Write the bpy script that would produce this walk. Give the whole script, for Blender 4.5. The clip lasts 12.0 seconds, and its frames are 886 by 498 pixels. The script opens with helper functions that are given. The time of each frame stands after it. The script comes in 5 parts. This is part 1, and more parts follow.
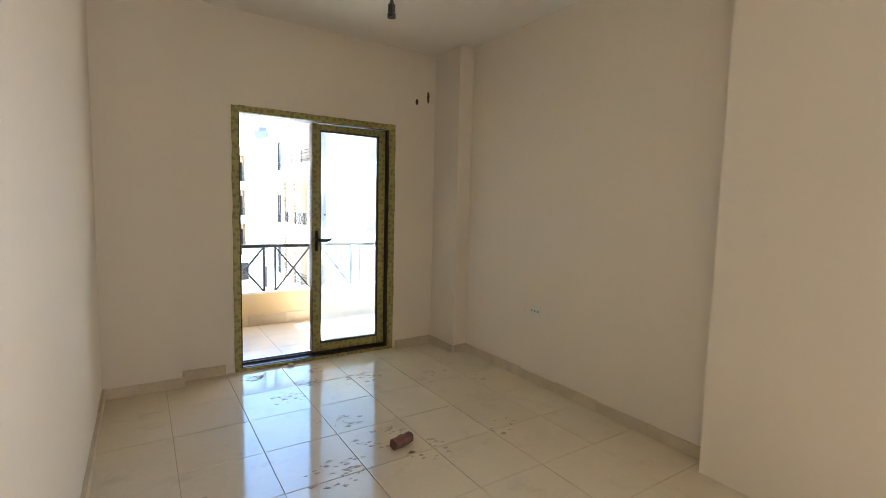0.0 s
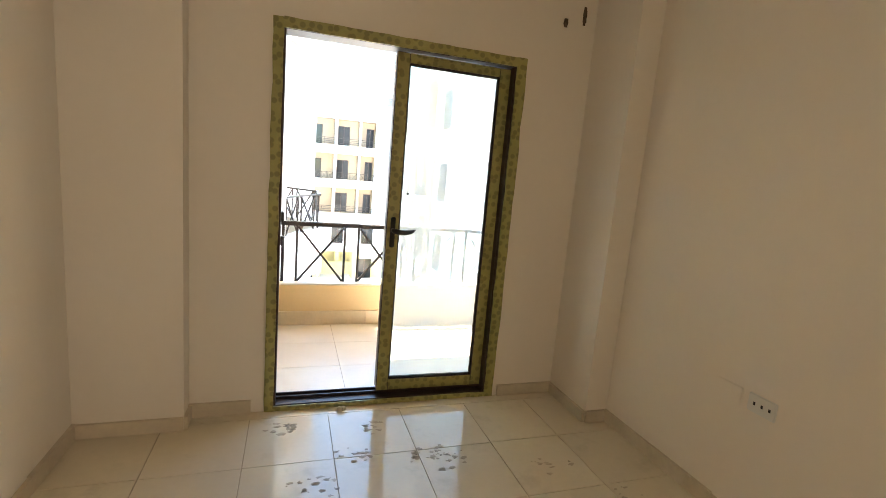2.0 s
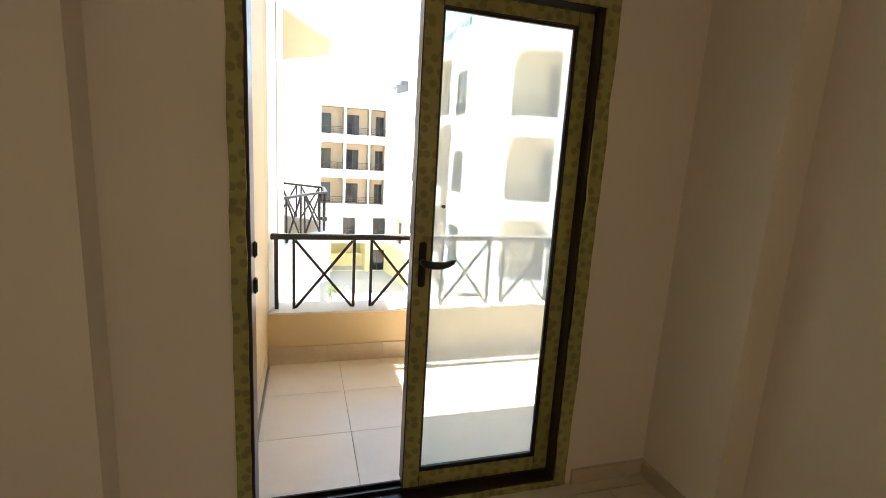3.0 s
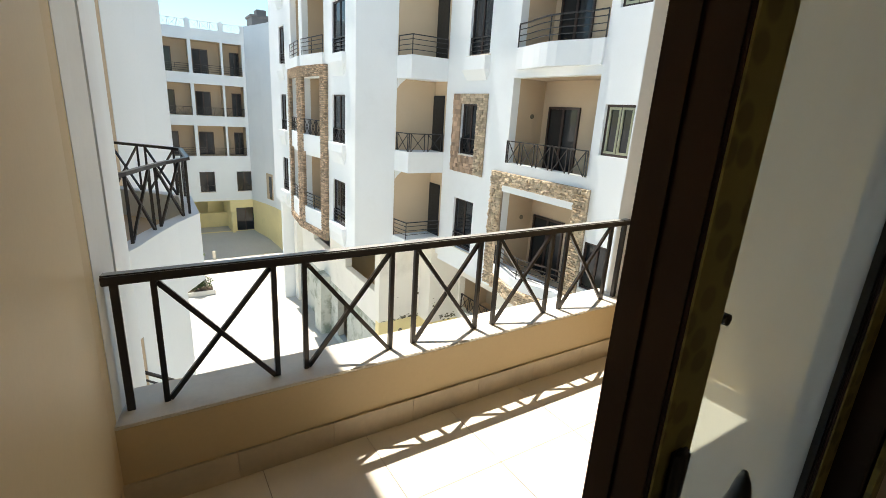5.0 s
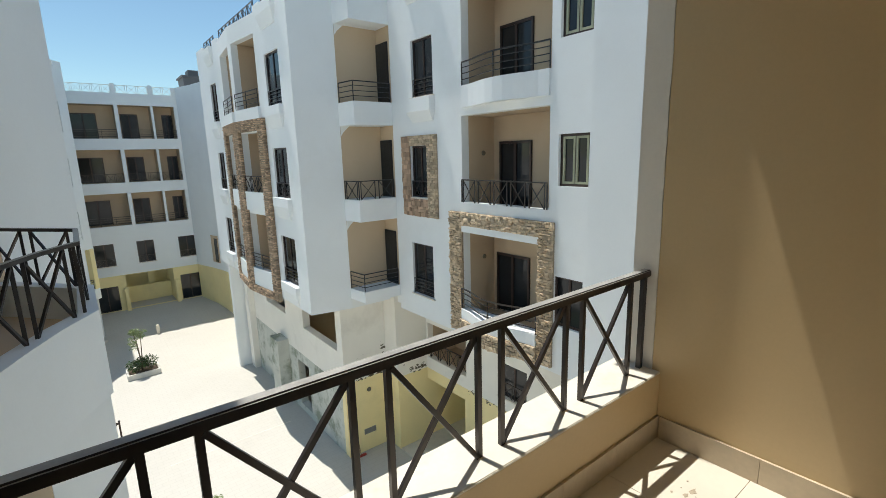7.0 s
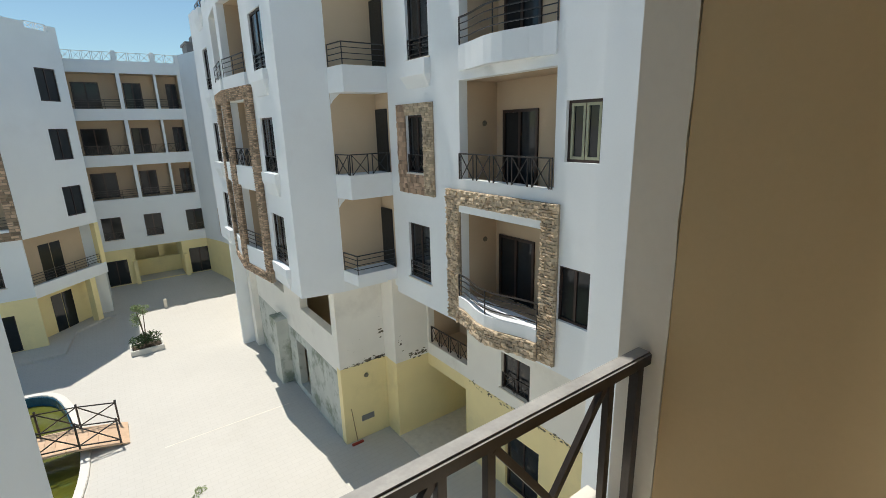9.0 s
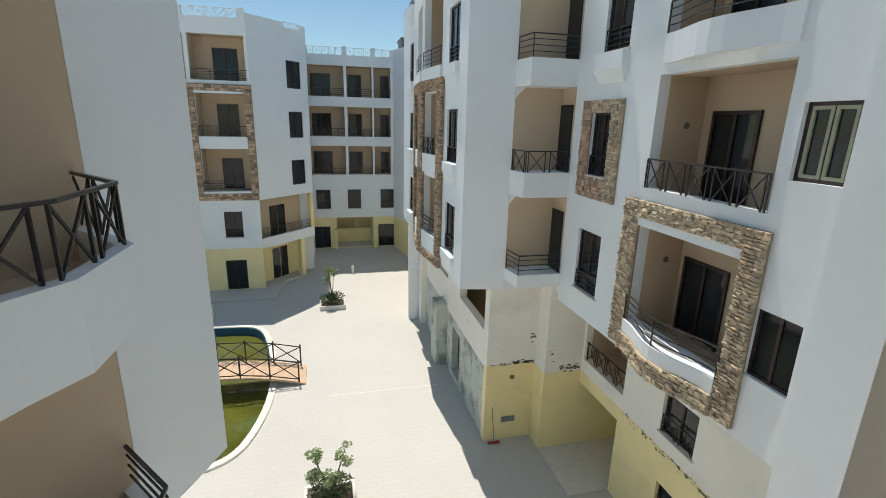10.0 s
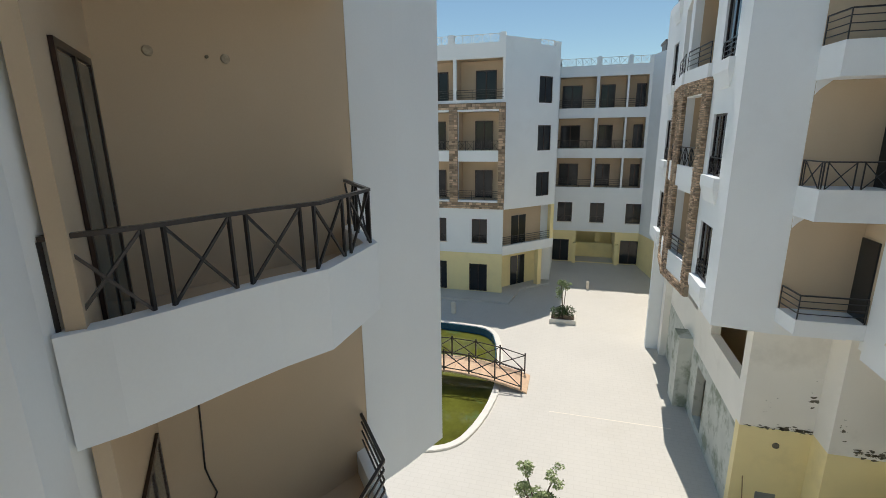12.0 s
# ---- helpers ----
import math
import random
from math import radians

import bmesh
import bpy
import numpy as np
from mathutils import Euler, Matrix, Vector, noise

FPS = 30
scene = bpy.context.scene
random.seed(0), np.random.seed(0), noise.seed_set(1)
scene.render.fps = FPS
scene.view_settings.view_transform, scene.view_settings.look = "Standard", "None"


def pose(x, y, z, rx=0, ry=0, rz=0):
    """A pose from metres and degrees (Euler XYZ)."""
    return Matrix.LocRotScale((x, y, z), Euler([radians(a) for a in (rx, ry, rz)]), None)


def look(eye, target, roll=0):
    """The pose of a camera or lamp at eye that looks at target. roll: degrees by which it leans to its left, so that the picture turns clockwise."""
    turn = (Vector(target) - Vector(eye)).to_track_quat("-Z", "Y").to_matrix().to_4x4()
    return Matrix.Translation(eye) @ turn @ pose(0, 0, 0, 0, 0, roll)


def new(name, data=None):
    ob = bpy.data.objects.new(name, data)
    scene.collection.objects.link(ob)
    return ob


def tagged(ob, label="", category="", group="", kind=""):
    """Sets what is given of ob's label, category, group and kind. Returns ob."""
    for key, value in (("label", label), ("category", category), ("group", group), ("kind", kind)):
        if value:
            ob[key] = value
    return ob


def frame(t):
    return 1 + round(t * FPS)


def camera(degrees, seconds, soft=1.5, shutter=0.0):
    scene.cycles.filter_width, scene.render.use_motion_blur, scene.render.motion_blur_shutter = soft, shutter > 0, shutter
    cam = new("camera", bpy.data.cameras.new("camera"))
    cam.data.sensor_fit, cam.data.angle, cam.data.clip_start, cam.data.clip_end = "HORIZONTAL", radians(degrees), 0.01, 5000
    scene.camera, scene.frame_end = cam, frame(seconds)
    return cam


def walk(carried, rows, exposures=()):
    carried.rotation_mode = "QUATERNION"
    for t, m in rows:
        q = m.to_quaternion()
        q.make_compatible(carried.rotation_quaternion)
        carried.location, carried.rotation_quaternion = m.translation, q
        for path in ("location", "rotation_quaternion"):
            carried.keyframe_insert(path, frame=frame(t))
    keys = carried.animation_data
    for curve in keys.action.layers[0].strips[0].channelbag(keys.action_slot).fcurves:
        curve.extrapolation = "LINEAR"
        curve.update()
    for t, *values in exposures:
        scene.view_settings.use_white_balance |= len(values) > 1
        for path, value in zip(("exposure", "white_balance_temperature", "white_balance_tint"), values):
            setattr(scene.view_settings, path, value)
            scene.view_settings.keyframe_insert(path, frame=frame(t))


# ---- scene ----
cam = camera(87.1, 12.0, soft=0.6)
PATH = [
    (0, (-0.614, -4.155, 1.437), (0.472, -2.485, 1.258), 1.4),
    (0.5, (-0.443, -3.859, 1.435), (0.612, -2.175, 1.211), 2.0),
    (1, (-0.222, -3.528, 1.439), (0.761, -1.803, 1.196), 2.2),
    (1.5, (0.046, -3.187, 1.482), (0.792, -1.347, 1.245), 4.0),
    (2, (0.137, -2.75, 1.475), (0.762, -0.876, 1.161), 4.9),
    (2.5, (0.191, -2.26, 1.505), (0.793, -0.382, 1.173), 2.7),
    (3, (0.264, -1.766, 1.526), (0.84, 0.113, 1.154), 3.4),
    (3.2, (0.261, -1.559, 1.548), (0.801, 0.33, 1.177), 0.7),
    (4.8, (0.258, -0.225, 1.571), (1.077, 1.507, 0.996), 4.1),
    (5, (0.22, -0.185, 1.569), (1.265, 1.425, 1.007), 3.5),
    (5.5, (0.207, -0.074, 1.572), (1.562, 1.281, 0.999), 5.7),
    (6, (0.3, 0.081, 1.56), (1.581, 1.544, 1.092), 3.7),
    (6.5, (0.492, 0.359, 1.586), (1.691, 1.947, 1.376), -3.7),
    (6.7, (0.515, 0.437, 1.581), (1.706, 2.014, 1.27), -2.5),
    (8.3, (1.475, 0.928, 1.581), (2.791, 2.345, 1.073), -1.0),
    (8.5, (1.566, 0.987, 1.554), (2.801, 2.485, 1.071), -0.9),
    (9, (1.888, 1.161, 1.56), (3.012, 2.735, 1.05), -1.6),
    (9.5, (2.239, 1.309, 1.57), (2.995, 3.089, 1.058), -0.8),
    (10, (2.375, 1.502, 1.552), (2.832, 3.376, 1.027), 1.4),
    (10.5, (2.491, 1.656, 1.544), (2.707, 3.576, 1.028), 1.3),
    (11, (2.604, 1.723, 1.527), (2.59, 3.653, 1.004), 2.0),
    (11.5, (2.616, 1.762, 1.532), (2.356, 3.679, 1.028), -0.1),
    (12, (2.579, 1.765, 1.519), (2.042, 3.63, 1.038), -0.7),
]
# brightness and white balance along the walk: (seconds, stops, kelvin, tint)
EXPOSURES = [(0.0, 3.95, 5850, 10), (1.0, 3.95, 6250, 11), (2.0, 3.9, 6750, 12), (2.5, 3.45, 7000, 13), (3.2, 2.85, 7400, 13), (4.8, 1.22, 7000, 10), (5.5, 0.96, 6950, 9), (6.5, 0.52, 6600, 7), (8.5, 0.2, 6600, 8), (10.0, 0.14, 6650, 9), (12.0, 0.05, 6700, 10)]
walk(cam, [(t, look(eye, target, roll)) for t, eye, target, roll in PATH], EXPOSURES)
SUN_POWER, SKY_POWER, BACK_POWER = 3.9, 0.102, 3.0

# ---- world, sun ----
world = bpy.data.worlds.new("sky")
scene.world = world
world.use_nodes = True
wn, wl = world.node_tree.nodes, world.node_tree.links
sky = wn.new("ShaderNodeTexSky")
sky.sky_type = "NISHITA"
sky.sun_disc = False
SUN = Vector((-0.066, 0.342, 1.0)).normalized()
sky.sun_elevation = math.asin(SUN.z)
sky.sun_rotation = math.atan2(SUN.x, SUN.y)
sky.dust_density, sky.air_density, sky.ozone_density = 0.15, 1.0, 1.2
haze = wn.new("ShaderNodeMix")
haze.data_type, haze.blend_type = "RGBA", "MULTIPLY"
haze.inputs[0].default_value = 1.0
haze.inputs[7].default_value = (0.87, 1.0, 0.985, 1)
wl.new(sky.outputs[0], haze.inputs[6])
wl.new(haze.outputs[2], wn["Background"].inputs[0])
wn["Background"].inputs[1].default_value = SKY_POWER
sun_data = bpy.data.lights.new("sun", "SUN")
sun_data.energy, sun_data.angle, sun_data.color = SUN_POWER, radians(0.4), (1.0, 0.975, 0.935)
sun = new("sun", sun_data)
sun.matrix_world = look((0, 0, 40), Vector((0, 0, 40)) - SUN)

# daylight from the flat's open doorway at the room's back, in its opening
back_data = bpy.data.lights.new("doorway_daylight", "AREA")
back_data.shape, back_data.size, back_data.size_y = "RECTANGLE", 0.9, 2.05
back_data.energy, back_data.color = BACK_POWER, (1.0, 0.95, 0.87)
back_light = new("doorway_daylight", back_data)
back_light.matrix_world = look((2.2, -4.65, 1.05), (0.0, -4.65, 1.05))


# ---- materials ----
def material(name, base, rough=0.6, metal=0.0, vary=0.06, scale=2.0, fine=40.0, bump=0.15, stain=None, stain_amount=0.0,
             stain_scale=1.3, stain_range=(0.56, 0.72), per_piece=0.0, per_island=0.0, specular=0.5, stretch=(1, 1, 1)):
    """Paint, plaster, stone, metal: two scales of variation, optional stains, optional change from piece to piece."""
    mat = bpy.data.materials.new(name)
    mat.use_nodes = True
    n, l = mat.node_tree.nodes, mat.node_tree.links
    b = n["Principled BSDF"]
    b.inputs["Roughness"].default_value, b.inputs["Metallic"].default_value = rough, metal
    b.inputs["Specular IOR Level"].default_value = specular
    geo = n.new("ShaderNodeNewGeometry")
    mapping = n.new("ShaderNodeMapping")
    mapping.inputs["Scale"].default_value = stretch
    l.new(geo.outputs["Position"], mapping.inputs["Vector"])
    big, small = n.new("ShaderNodeTexNoise"), n.new("ShaderNodeTexNoise")
    big.inputs["Scale"].default_value, small.inputs["Scale"].default_value = scale, fine
    big.inputs["Detail"].default_value, small.inputs["Detail"].default_value = 6, 3
    for t in (big, small):
        l.new(mapping.outputs[0], t.inputs["Vector"])
    add = n.new("ShaderNodeMath")
    add.operation = "MULTIPLY_ADD"
    l.new(small.outputs["Fac"], add.inputs[0])
    add.inputs[1].default_value = 0.35
    l.new(big.outputs["Fac"], add.inputs[2])
    ramp = n.new("ShaderNodeMapRange")
    ramp.inputs["From Min"].default_value, ramp.inputs["From Max"].default_value = 0.4, 0.95
    ramp.inputs["To Min"].default_value, ramp.inputs["To Max"].default_value = 1 - vary, 1 + vary
    l.new(add.outputs[0], ramp.inputs["Value"])
    tint = n.new("ShaderNodeVectorMath")
    tint.operation = "SCALE"
    tint.inputs[0].default_value = base
    l.new(ramp.outputs[0], tint.inputs["Scale"])
    out = tint.outputs[0]
    if per_piece or per_island:
        amount = per_piece or per_island
        source = n.new("ShaderNodeObjectInfo").outputs["Random"] if per_piece else geo.outputs["Random Per Island"]
        pr = n.new("ShaderNodeMapRange")
        pr.inputs["To Min"].default_value, pr.inputs["To Max"].default_value = 1 - amount, 1 + amount
        l.new(source, pr.inputs["Value"])
        t2 = n.new("ShaderNodeVectorMath")
        t2.operation = "SCALE"
        l.new(out, t2.inputs[0])
        l.new(pr.outputs[0], t2.inputs["Scale"])
        out = t2.outputs[0]
    if stain:
        st = n.new("ShaderNodeTexNoise")
        st.inputs["Scale"].default_value, st.inputs["Detail"].default_value = stain_scale, 8
        st.inputs["Roughness"].default_value = 0.65
        l.new(mapping.outputs[0], st.inputs["Vector"])
        sr = n.new("ShaderNodeMapRange")
        sr.inputs["From Min"].default_value, sr.inputs["From Max"].default_value = stain_range
        sr.inputs["To Max"].default_value = stain_amount
        l.new(st.outputs["Fac"], sr.inputs["Value"])
        mix = n.new("ShaderNodeMix")
        mix.data_type = "RGBA"
        l.new(sr.outputs[0], mix.inputs[0])
        l.new(out, mix.inputs[6])
        mix.inputs[7].default_value = (*stain, 1)
        out = mix.outputs[2]
    l.new(out, b.inputs["Base Color"])
    if bump:
        bp = n.new("ShaderNodeBump")
        bp.inputs["Strength"].default_value, bp.inputs["Distance"].default_value = bump, 0.004
        l.new(add.outputs[0], bp.inputs["Height"])
        l.new(bp.outputs[0], b.inputs["Normal"])
    return mat


WHITE = material("white_render", (0.82, 0.84, 0.835), 0.75, vary=0.03, scale=0.6, stain=(0.66, 0.65, 0.62), stain_amount=0.25, stain_scale=0.35)
CREAM = material("cream_render", (0.835, 0.80, 0.72), 0.75, vary=0.05, scale=0.7, stain=(0.5, 0.46, 0.38), stain_amount=0.35, stain_scale=0.5)
BEIGE = material("beige_render", (0.62, 0.472, 0.268), 0.5, vary=0.05, scale=0.9, fine=60, bump=0.2, stain=(0.66, 0.545, 0.36), stain_amount=0.3, stain_scale=0.8)
TAN = material("tan_render", (0.55, 0.425, 0.29), 0.75, vary=0.05, scale=0.9, fine=60, bump=0.2, stain=(0.60, 0.50, 0.38), stain_amount=0.3, stain_scale=0.8)
YELLOW = material("yellow_render", (0.88, 0.74, 0.385), 0.75, vary=0.06, scale=0.8, stain=(0.62, 0.52, 0.28), stain_amount=0.4, stain_scale=0.6)
BARE = material("bare_patched_render", (0.55, 0.56, 0.50), 0.85, vary=0.12, scale=1.2, stain=(0.20, 0.23, 0.16), stain_amount=0.8, stain_scale=1.1, stain_range=(0.50, 0.62), bump=0.4)
PLASTER = material("room_plaster", (0.765, 0.685, 0.575), 0.62, vary=0.025, scale=0.8, fine=25, bump=0.12)
CEILING = material("ceiling_plaster", (0.79, 0.735, 0.65), 0.7, vary=0.02, scale=0.7)
IRON = material("brown_painted_iron", (0.042, 0.035, 0.032), 0.28, metal=0.3, vary=0.25, scale=6, fine=90, bump=0.15)
# dust and wear, with the rail top's sun sheen put into the colour
DUSTY_SUNLIT_IRON = material("dusty_worn_sunlit_iron", (0.33, 0.315, 0.29), 0.45, vary=0.25, scale=9, fine=90, bump=0.3, stain=(0.52, 0.50, 0.46), stain_amount=0.7, stain_scale=7)
PALE_FILM = material("pale_film_on_frames", (0.36, 0.36, 0.24), 0.5, vary=0.1, scale=8)
FLAKE = material("peeled_dark_patch", (0.16, 0.14, 0.10), 0.95, vary=0.4, scale=30, bump=0.5)
PALE_IRON = material("white_painted_iron", (0.72, 0.72, 0.70), 0.5, vary=0.05)
ALU = material("brown_anodised_aluminium", (0.045, 0.027, 0.022), 0.35, metal=0.4, vary=0.12, scale=8)
BLACK = material("black_plastic", (0.012, 0.012, 0.013), 0.35, vary=0.1)
GREY_PAINT = material("roof_tank_paint", (0.12, 0.12, 0.125), 0.6, vary=0.1)
STONE = material("split_stone", (0.52, 0.41, 0.28), 0.9, vary=0.3, scale=6, fine=60, bump=0.9, per_piece=0.3, stain=(0.34, 0.19, 0.10), stain_amount=0.6, stain_scale=2.6)
STONE_FLAT = material("square_stone_tile", (0.42, 0.285, 0.19), 0.85, vary=0.25, scale=5, fine=50, bump=0.5, per_piece=0.4)
STONE_FAR = material("far_split_stone", (0.45, 0.32, 0.215), 0.9, vary=0.2, scale=3.5, fine=18, bump=0.6, per_island=0.55)
MORTAR = material("stone_mortar", (0.30, 0.24, 0.17), 0.9, vary=0.15, scale=8)
FLOOR_TILE = material("polished_floor_tile", (0.66, 0.57, 0.42), 0.10, vary=0.05, scale=3, fine=30, bump=0.01, per_piece=0.025,
                      stain=(0.40, 0.34, 0.25), stain_amount=0.38, stain_scale=4.2)
GROUT = material("tile_grout", (0.38, 0.31, 0.22), 0.8, vary=0.15, scale=10)
SKIRT = material("skirting_tile", (0.57, 0.475, 0.345), 0.45, vary=0.12, scale=6, per_piece=0.06)
BALC_TILE = material("balcony_tile", (0.72, 0.655, 0.55), 0.25, vary=0.05, scale=4, bump=0.05, per_piece=0.03, stain=(0.70, 0.64, 0.55), stain_amount=0.6, stain_scale=3.0)
SILL = material("parapet_capping", (0.72, 0.66, 0.56), 0.7, vary=0.08, scale=5, stain=(0.5, 0.43, 0.33), stain_amount=0.4, stain_scale=4)
SOCKET = material("white_socket_plastic", (0.70, 0.68, 0.62), 0.4, vary=0.02)
CLAY = material("brown_clay_piece", (0.14, 0.065, 0.05), 0.8, vary=0.2, scale=20, bump=0.5)
DIRT = material("dried_mud", (0.40, 0.335, 0.245), 0.9, vary=0.3, scale=25, bump=0.6)
FOAM = material("pale_plaster_crumb", (0.74, 0.66, 0.50), 0.9, vary=0.1, scale=30)
WIRE = material("dark_cable", (0.03, 0.025, 0.02), 0.5, vary=0.1)
LEAF = material("tree_leaf", (0.27, 0.33, 0.14), 0.5, vary=0.35, scale=6, bump=0)
LEAF_DARK = material("shrub_leaf", (0.045, 0.082, 0.02), 0.5, vary=0.35, scale=6, bump=0)
BARK = material("bark", (0.16, 0.12, 0.08), 0.9, vary=0.3, scale=15)
SOIL = material("soil", (0.13, 0.095, 0.065), 0.95, vary=0.3, scale=12)
KERB = material("white_pool_kerb", (0.70, 0.66, 0.58), 0.6, vary=0.06, scale=3)
BLUE_TILE = material("blue_pool_tile", (0.016, 0.09, 0.16), 0.25, vary=0.2, scale=9, fine=60)
DECK = material("bridge_boards", (0.62, 0.42, 0.27), 0.7, vary=0.12, scale=5, per_piece=0.05)
ROOF = material("roof_screed", (0.55, 0.52, 0.47), 0.9, vary=0.1)
RED = material("red_plastic", (0.42, 0.05, 0.03), 0.45, vary=0.1)
WOOD_STICK = material("wood_stick", (0.30, 0.19, 0.10), 0.6, vary=0.15, scale=15)
STEEL = material("grey_steel", (0.32, 0.32, 0.32), 0.4, metal=0.7, vary=0.1)


def paving_material():
    mat = material("courtyard_paving", (0.57, 0.535, 0.475), 0.8, vary=0.05, scale=0.25, fine=3, bump=0.1, stain=(0.50, 0.46, 0.39), stain_amount=0.4, stain_scale=0.3)
    n, l = mat.node_tree.nodes, mat.node_tree.links
    b = n["Principled BSDF"]
    old = b.inputs["Base Color"].links[0].from_socket
    geo = n.new("ShaderNodeNewGeometry")
    br = n.new("ShaderNodeTexBrick")
    br.inputs["Scale"].default_value = 1.0
    br.inputs["Brick Width"].default_value, br.inputs["Row Height"].default_value = 0.4, 0.2
    br.inputs["Mortar Size"].default_value = 0.012
    br.inputs["Color1"].default_value, br.inputs["Color2"].default_value = (1, 1, 1, 1), (0.985, 0.983, 0.98, 1)
    br.inputs["Mortar"].default_value = (0.93, 0.925, 0.915, 1)
    l.new(geo.outputs["Position"], br.inputs["Vector"])
    mul = n.new("ShaderNodeMix")
    mul.data_type, mul.blend_type = "RGBA", "MULTIPLY"
    mul.inputs[0].default_value = 1.0
    l.new(old, mul.inputs[6])
    l.new(br.outputs["Color"], mul.inputs[7])
    l.new(mul.outputs[2], b.inputs["Base Color"])
    return mat


PAVING = paving_material()


def tape_material():
    """Yellow protective film with rows of dark printed marks, as bars of no legible writing."""
    mat = material("printed_yellow_film", (0.33, 0.295, 0.09), 0.42, vary=0.14, scale=7, fine=60, bump=0.25)
    n, l = mat.node_tree.nodes, mat.node_tree.links
    b = n["Principled BSDF"]
    old = b.inputs["Base Color"].links[0].from_socket
    geo = n.new("ShaderNodeNewGeometry")
    split, join = n.new("ShaderNodeSeparateXYZ"), n.new("ShaderNodeCombineXYZ")
    l.new(geo.outputs["Position"], split.inputs[0])
    l.new(split.outputs["X"], join.inputs["X"])
    l.new(split.outputs["Z"], join.inputs["Y"])
    br = n.new("ShaderNodeTexVoronoi")
    br.voronoi_dimensions = "2D"
    br.inputs["Scale"].default_value = 21
    br.inputs["Randomness"].default_value = 0.75
    l.new(join.outputs[0], br.inputs["Vector"])
    r = n.new("ShaderNodeMapRange")
    r.inputs["From Min"].default_value, r.inputs["From Max"].default_value = 0.26, 0.38
    r.inputs["To Min"].default_value, r.inputs["To Max"].default_value = 0.5, 0.0
    l.new(br.outputs["Distance"], r.inputs["Value"])
    mix = n.new("ShaderNodeMix")
    mix.data_type = "RGBA"
    l.new(r.outputs[0], mix.inputs[0])
    l.new(old, mix.inputs[6])
    mix.inputs[7].default_value = (0.10, 0.085, 0.028, 1)
    l.new(mix.outputs[2], b.inputs["Base Color"])
    return mat


TAPE = tape_material()


def glass_material(name, color, haze, rough=0.02):
    """Clear pane with a film of dust: mostly see-through, a little scattering, a mirror gloss."""
    mat = bpy.data.materials.new(name)
    mat.use_nodes = True
    n, l = mat.node_tree.nodes, mat.node_tree.links
    n.remove(n["Principled BSDF"])
    tr, df, tl, gl = n.new("ShaderNodeBsdfTransparent"), n.new("ShaderNodeBsdfDiffuse"), n.new("ShaderNodeBsdfTranslucent"), n.new("ShaderNodeBsdfGlossy")
    tr.inputs[0].default_value = (*color, 1)
    gl.inputs["Roughness"].default_value = rough
    df.inputs[0].default_value = tl.inputs[0].default_value = (0.82, 0.89, 0.93, 1)
    dust, film, fres, top = n.new("ShaderNodeMixShader"), n.new("ShaderNodeMixShader"), n.new("ShaderNodeLayerWeight"), n.new("ShaderNodeMixShader")
    noise_tex, rng = n.new("ShaderNodeTexNoise"), n.new("ShaderNodeMapRange")
    geo = n.new("ShaderNodeNewGeometry")
    l.new(geo.outputs["Position"], noise_tex.inputs["Vector"])
    noise_tex.inputs["Scale"].default_value, noise_tex.inputs["Detail"].default_value = 5, 6
    rng.inputs["To Min"].default_value, rng.inputs["To Max"].default_value = haze * 0.92, haze * 1.08
    l.new(noise_tex.outputs["Fac"], rng.inputs["Value"])
    l.new(df.outputs[0], film.inputs[1])
    l.new(tl.outputs[0], film.inputs[2])
    film.inputs[0].default_value = 0.6
    l.new(rng.outputs[0], dust.inputs[0])
    l.new(tr.outputs[0], dust.inputs[1])
    l.new(film.outputs[0], dust.inputs[2])
    fres.inputs["Blend"].default_value = 0.5
    power, lift = n.new("ShaderNodeMath"), n.new("ShaderNodeMath")
    power.operation, lift.operation = "POWER", "MULTIPLY_ADD"
    power.inputs[1].default_value = 5.0
    l.new(fres.outputs["Facing"], power.inputs[0])
    l.new(power.outputs[0], lift.inputs[0])
    lift.inputs[1].default_value, lift.inputs[2].default_value = 0.45, 0.03
    l.new(lift.outputs[0], top.inputs[0])
    l.new(dust.outputs[0], top.inputs[1])
    l.new(gl.outputs[0], top.inputs[2])
    l.new(top.outputs[0], n["Material Output"].inputs[0])
    return mat


DOOR_GLASS = glass_material("dusty_door_glass", (0.93, 0.98, 0.955), 0.36)
DARK_GLASS = material("dark_window_glass", (0.018, 0.020, 0.022), 0.06, vary=0.3, scale=1.5, bump=0, specular=0.4)
CURTAIN_GLASS = material("curtained_window_glass", (0.075, 0.085, 0.075), 0.12, vary=0.35, scale=2.5, fine=12, bump=0, stretch=(6, 6, 0.3))
WATER = material("green_pool_water", (0.10, 0.105, 0.018), 0.05, vary=0.35, scale=0.8, fine=6, bump=0.03, stain=(0.06, 0.19, 0.11), stain_amount=0.8, stain_scale=0.35)


# ---- mesh helpers ----
def mesh_object(name, bm, mat, parent=None, smooth=False):
    data = bpy.data.meshes.new(name)
    bmesh.ops.recalc_face_normals(bm, faces=bm.faces)
    bm.to_mesh(data)
    bm.free()
    data.materials.append(mat)
    if smooth:
        for p in data.polygons:
            p.use_smooth = True
    ob = new(name, data)
    ob.parent = parent
    return ob


def part(name, bm, mat, parent, label="", smooth=False):
    ob = mesh_object(name, bm, mat, parent, smooth)
    if label:
        ob["label"] = label
    return ob


def thing(name, label, category, place=(0, 0, 0), group="", kind=""):
    ob = new(name)
    ob.empty_display_size = 0.1
    ob.location = place
    return tagged(ob, label, category, group, kind)


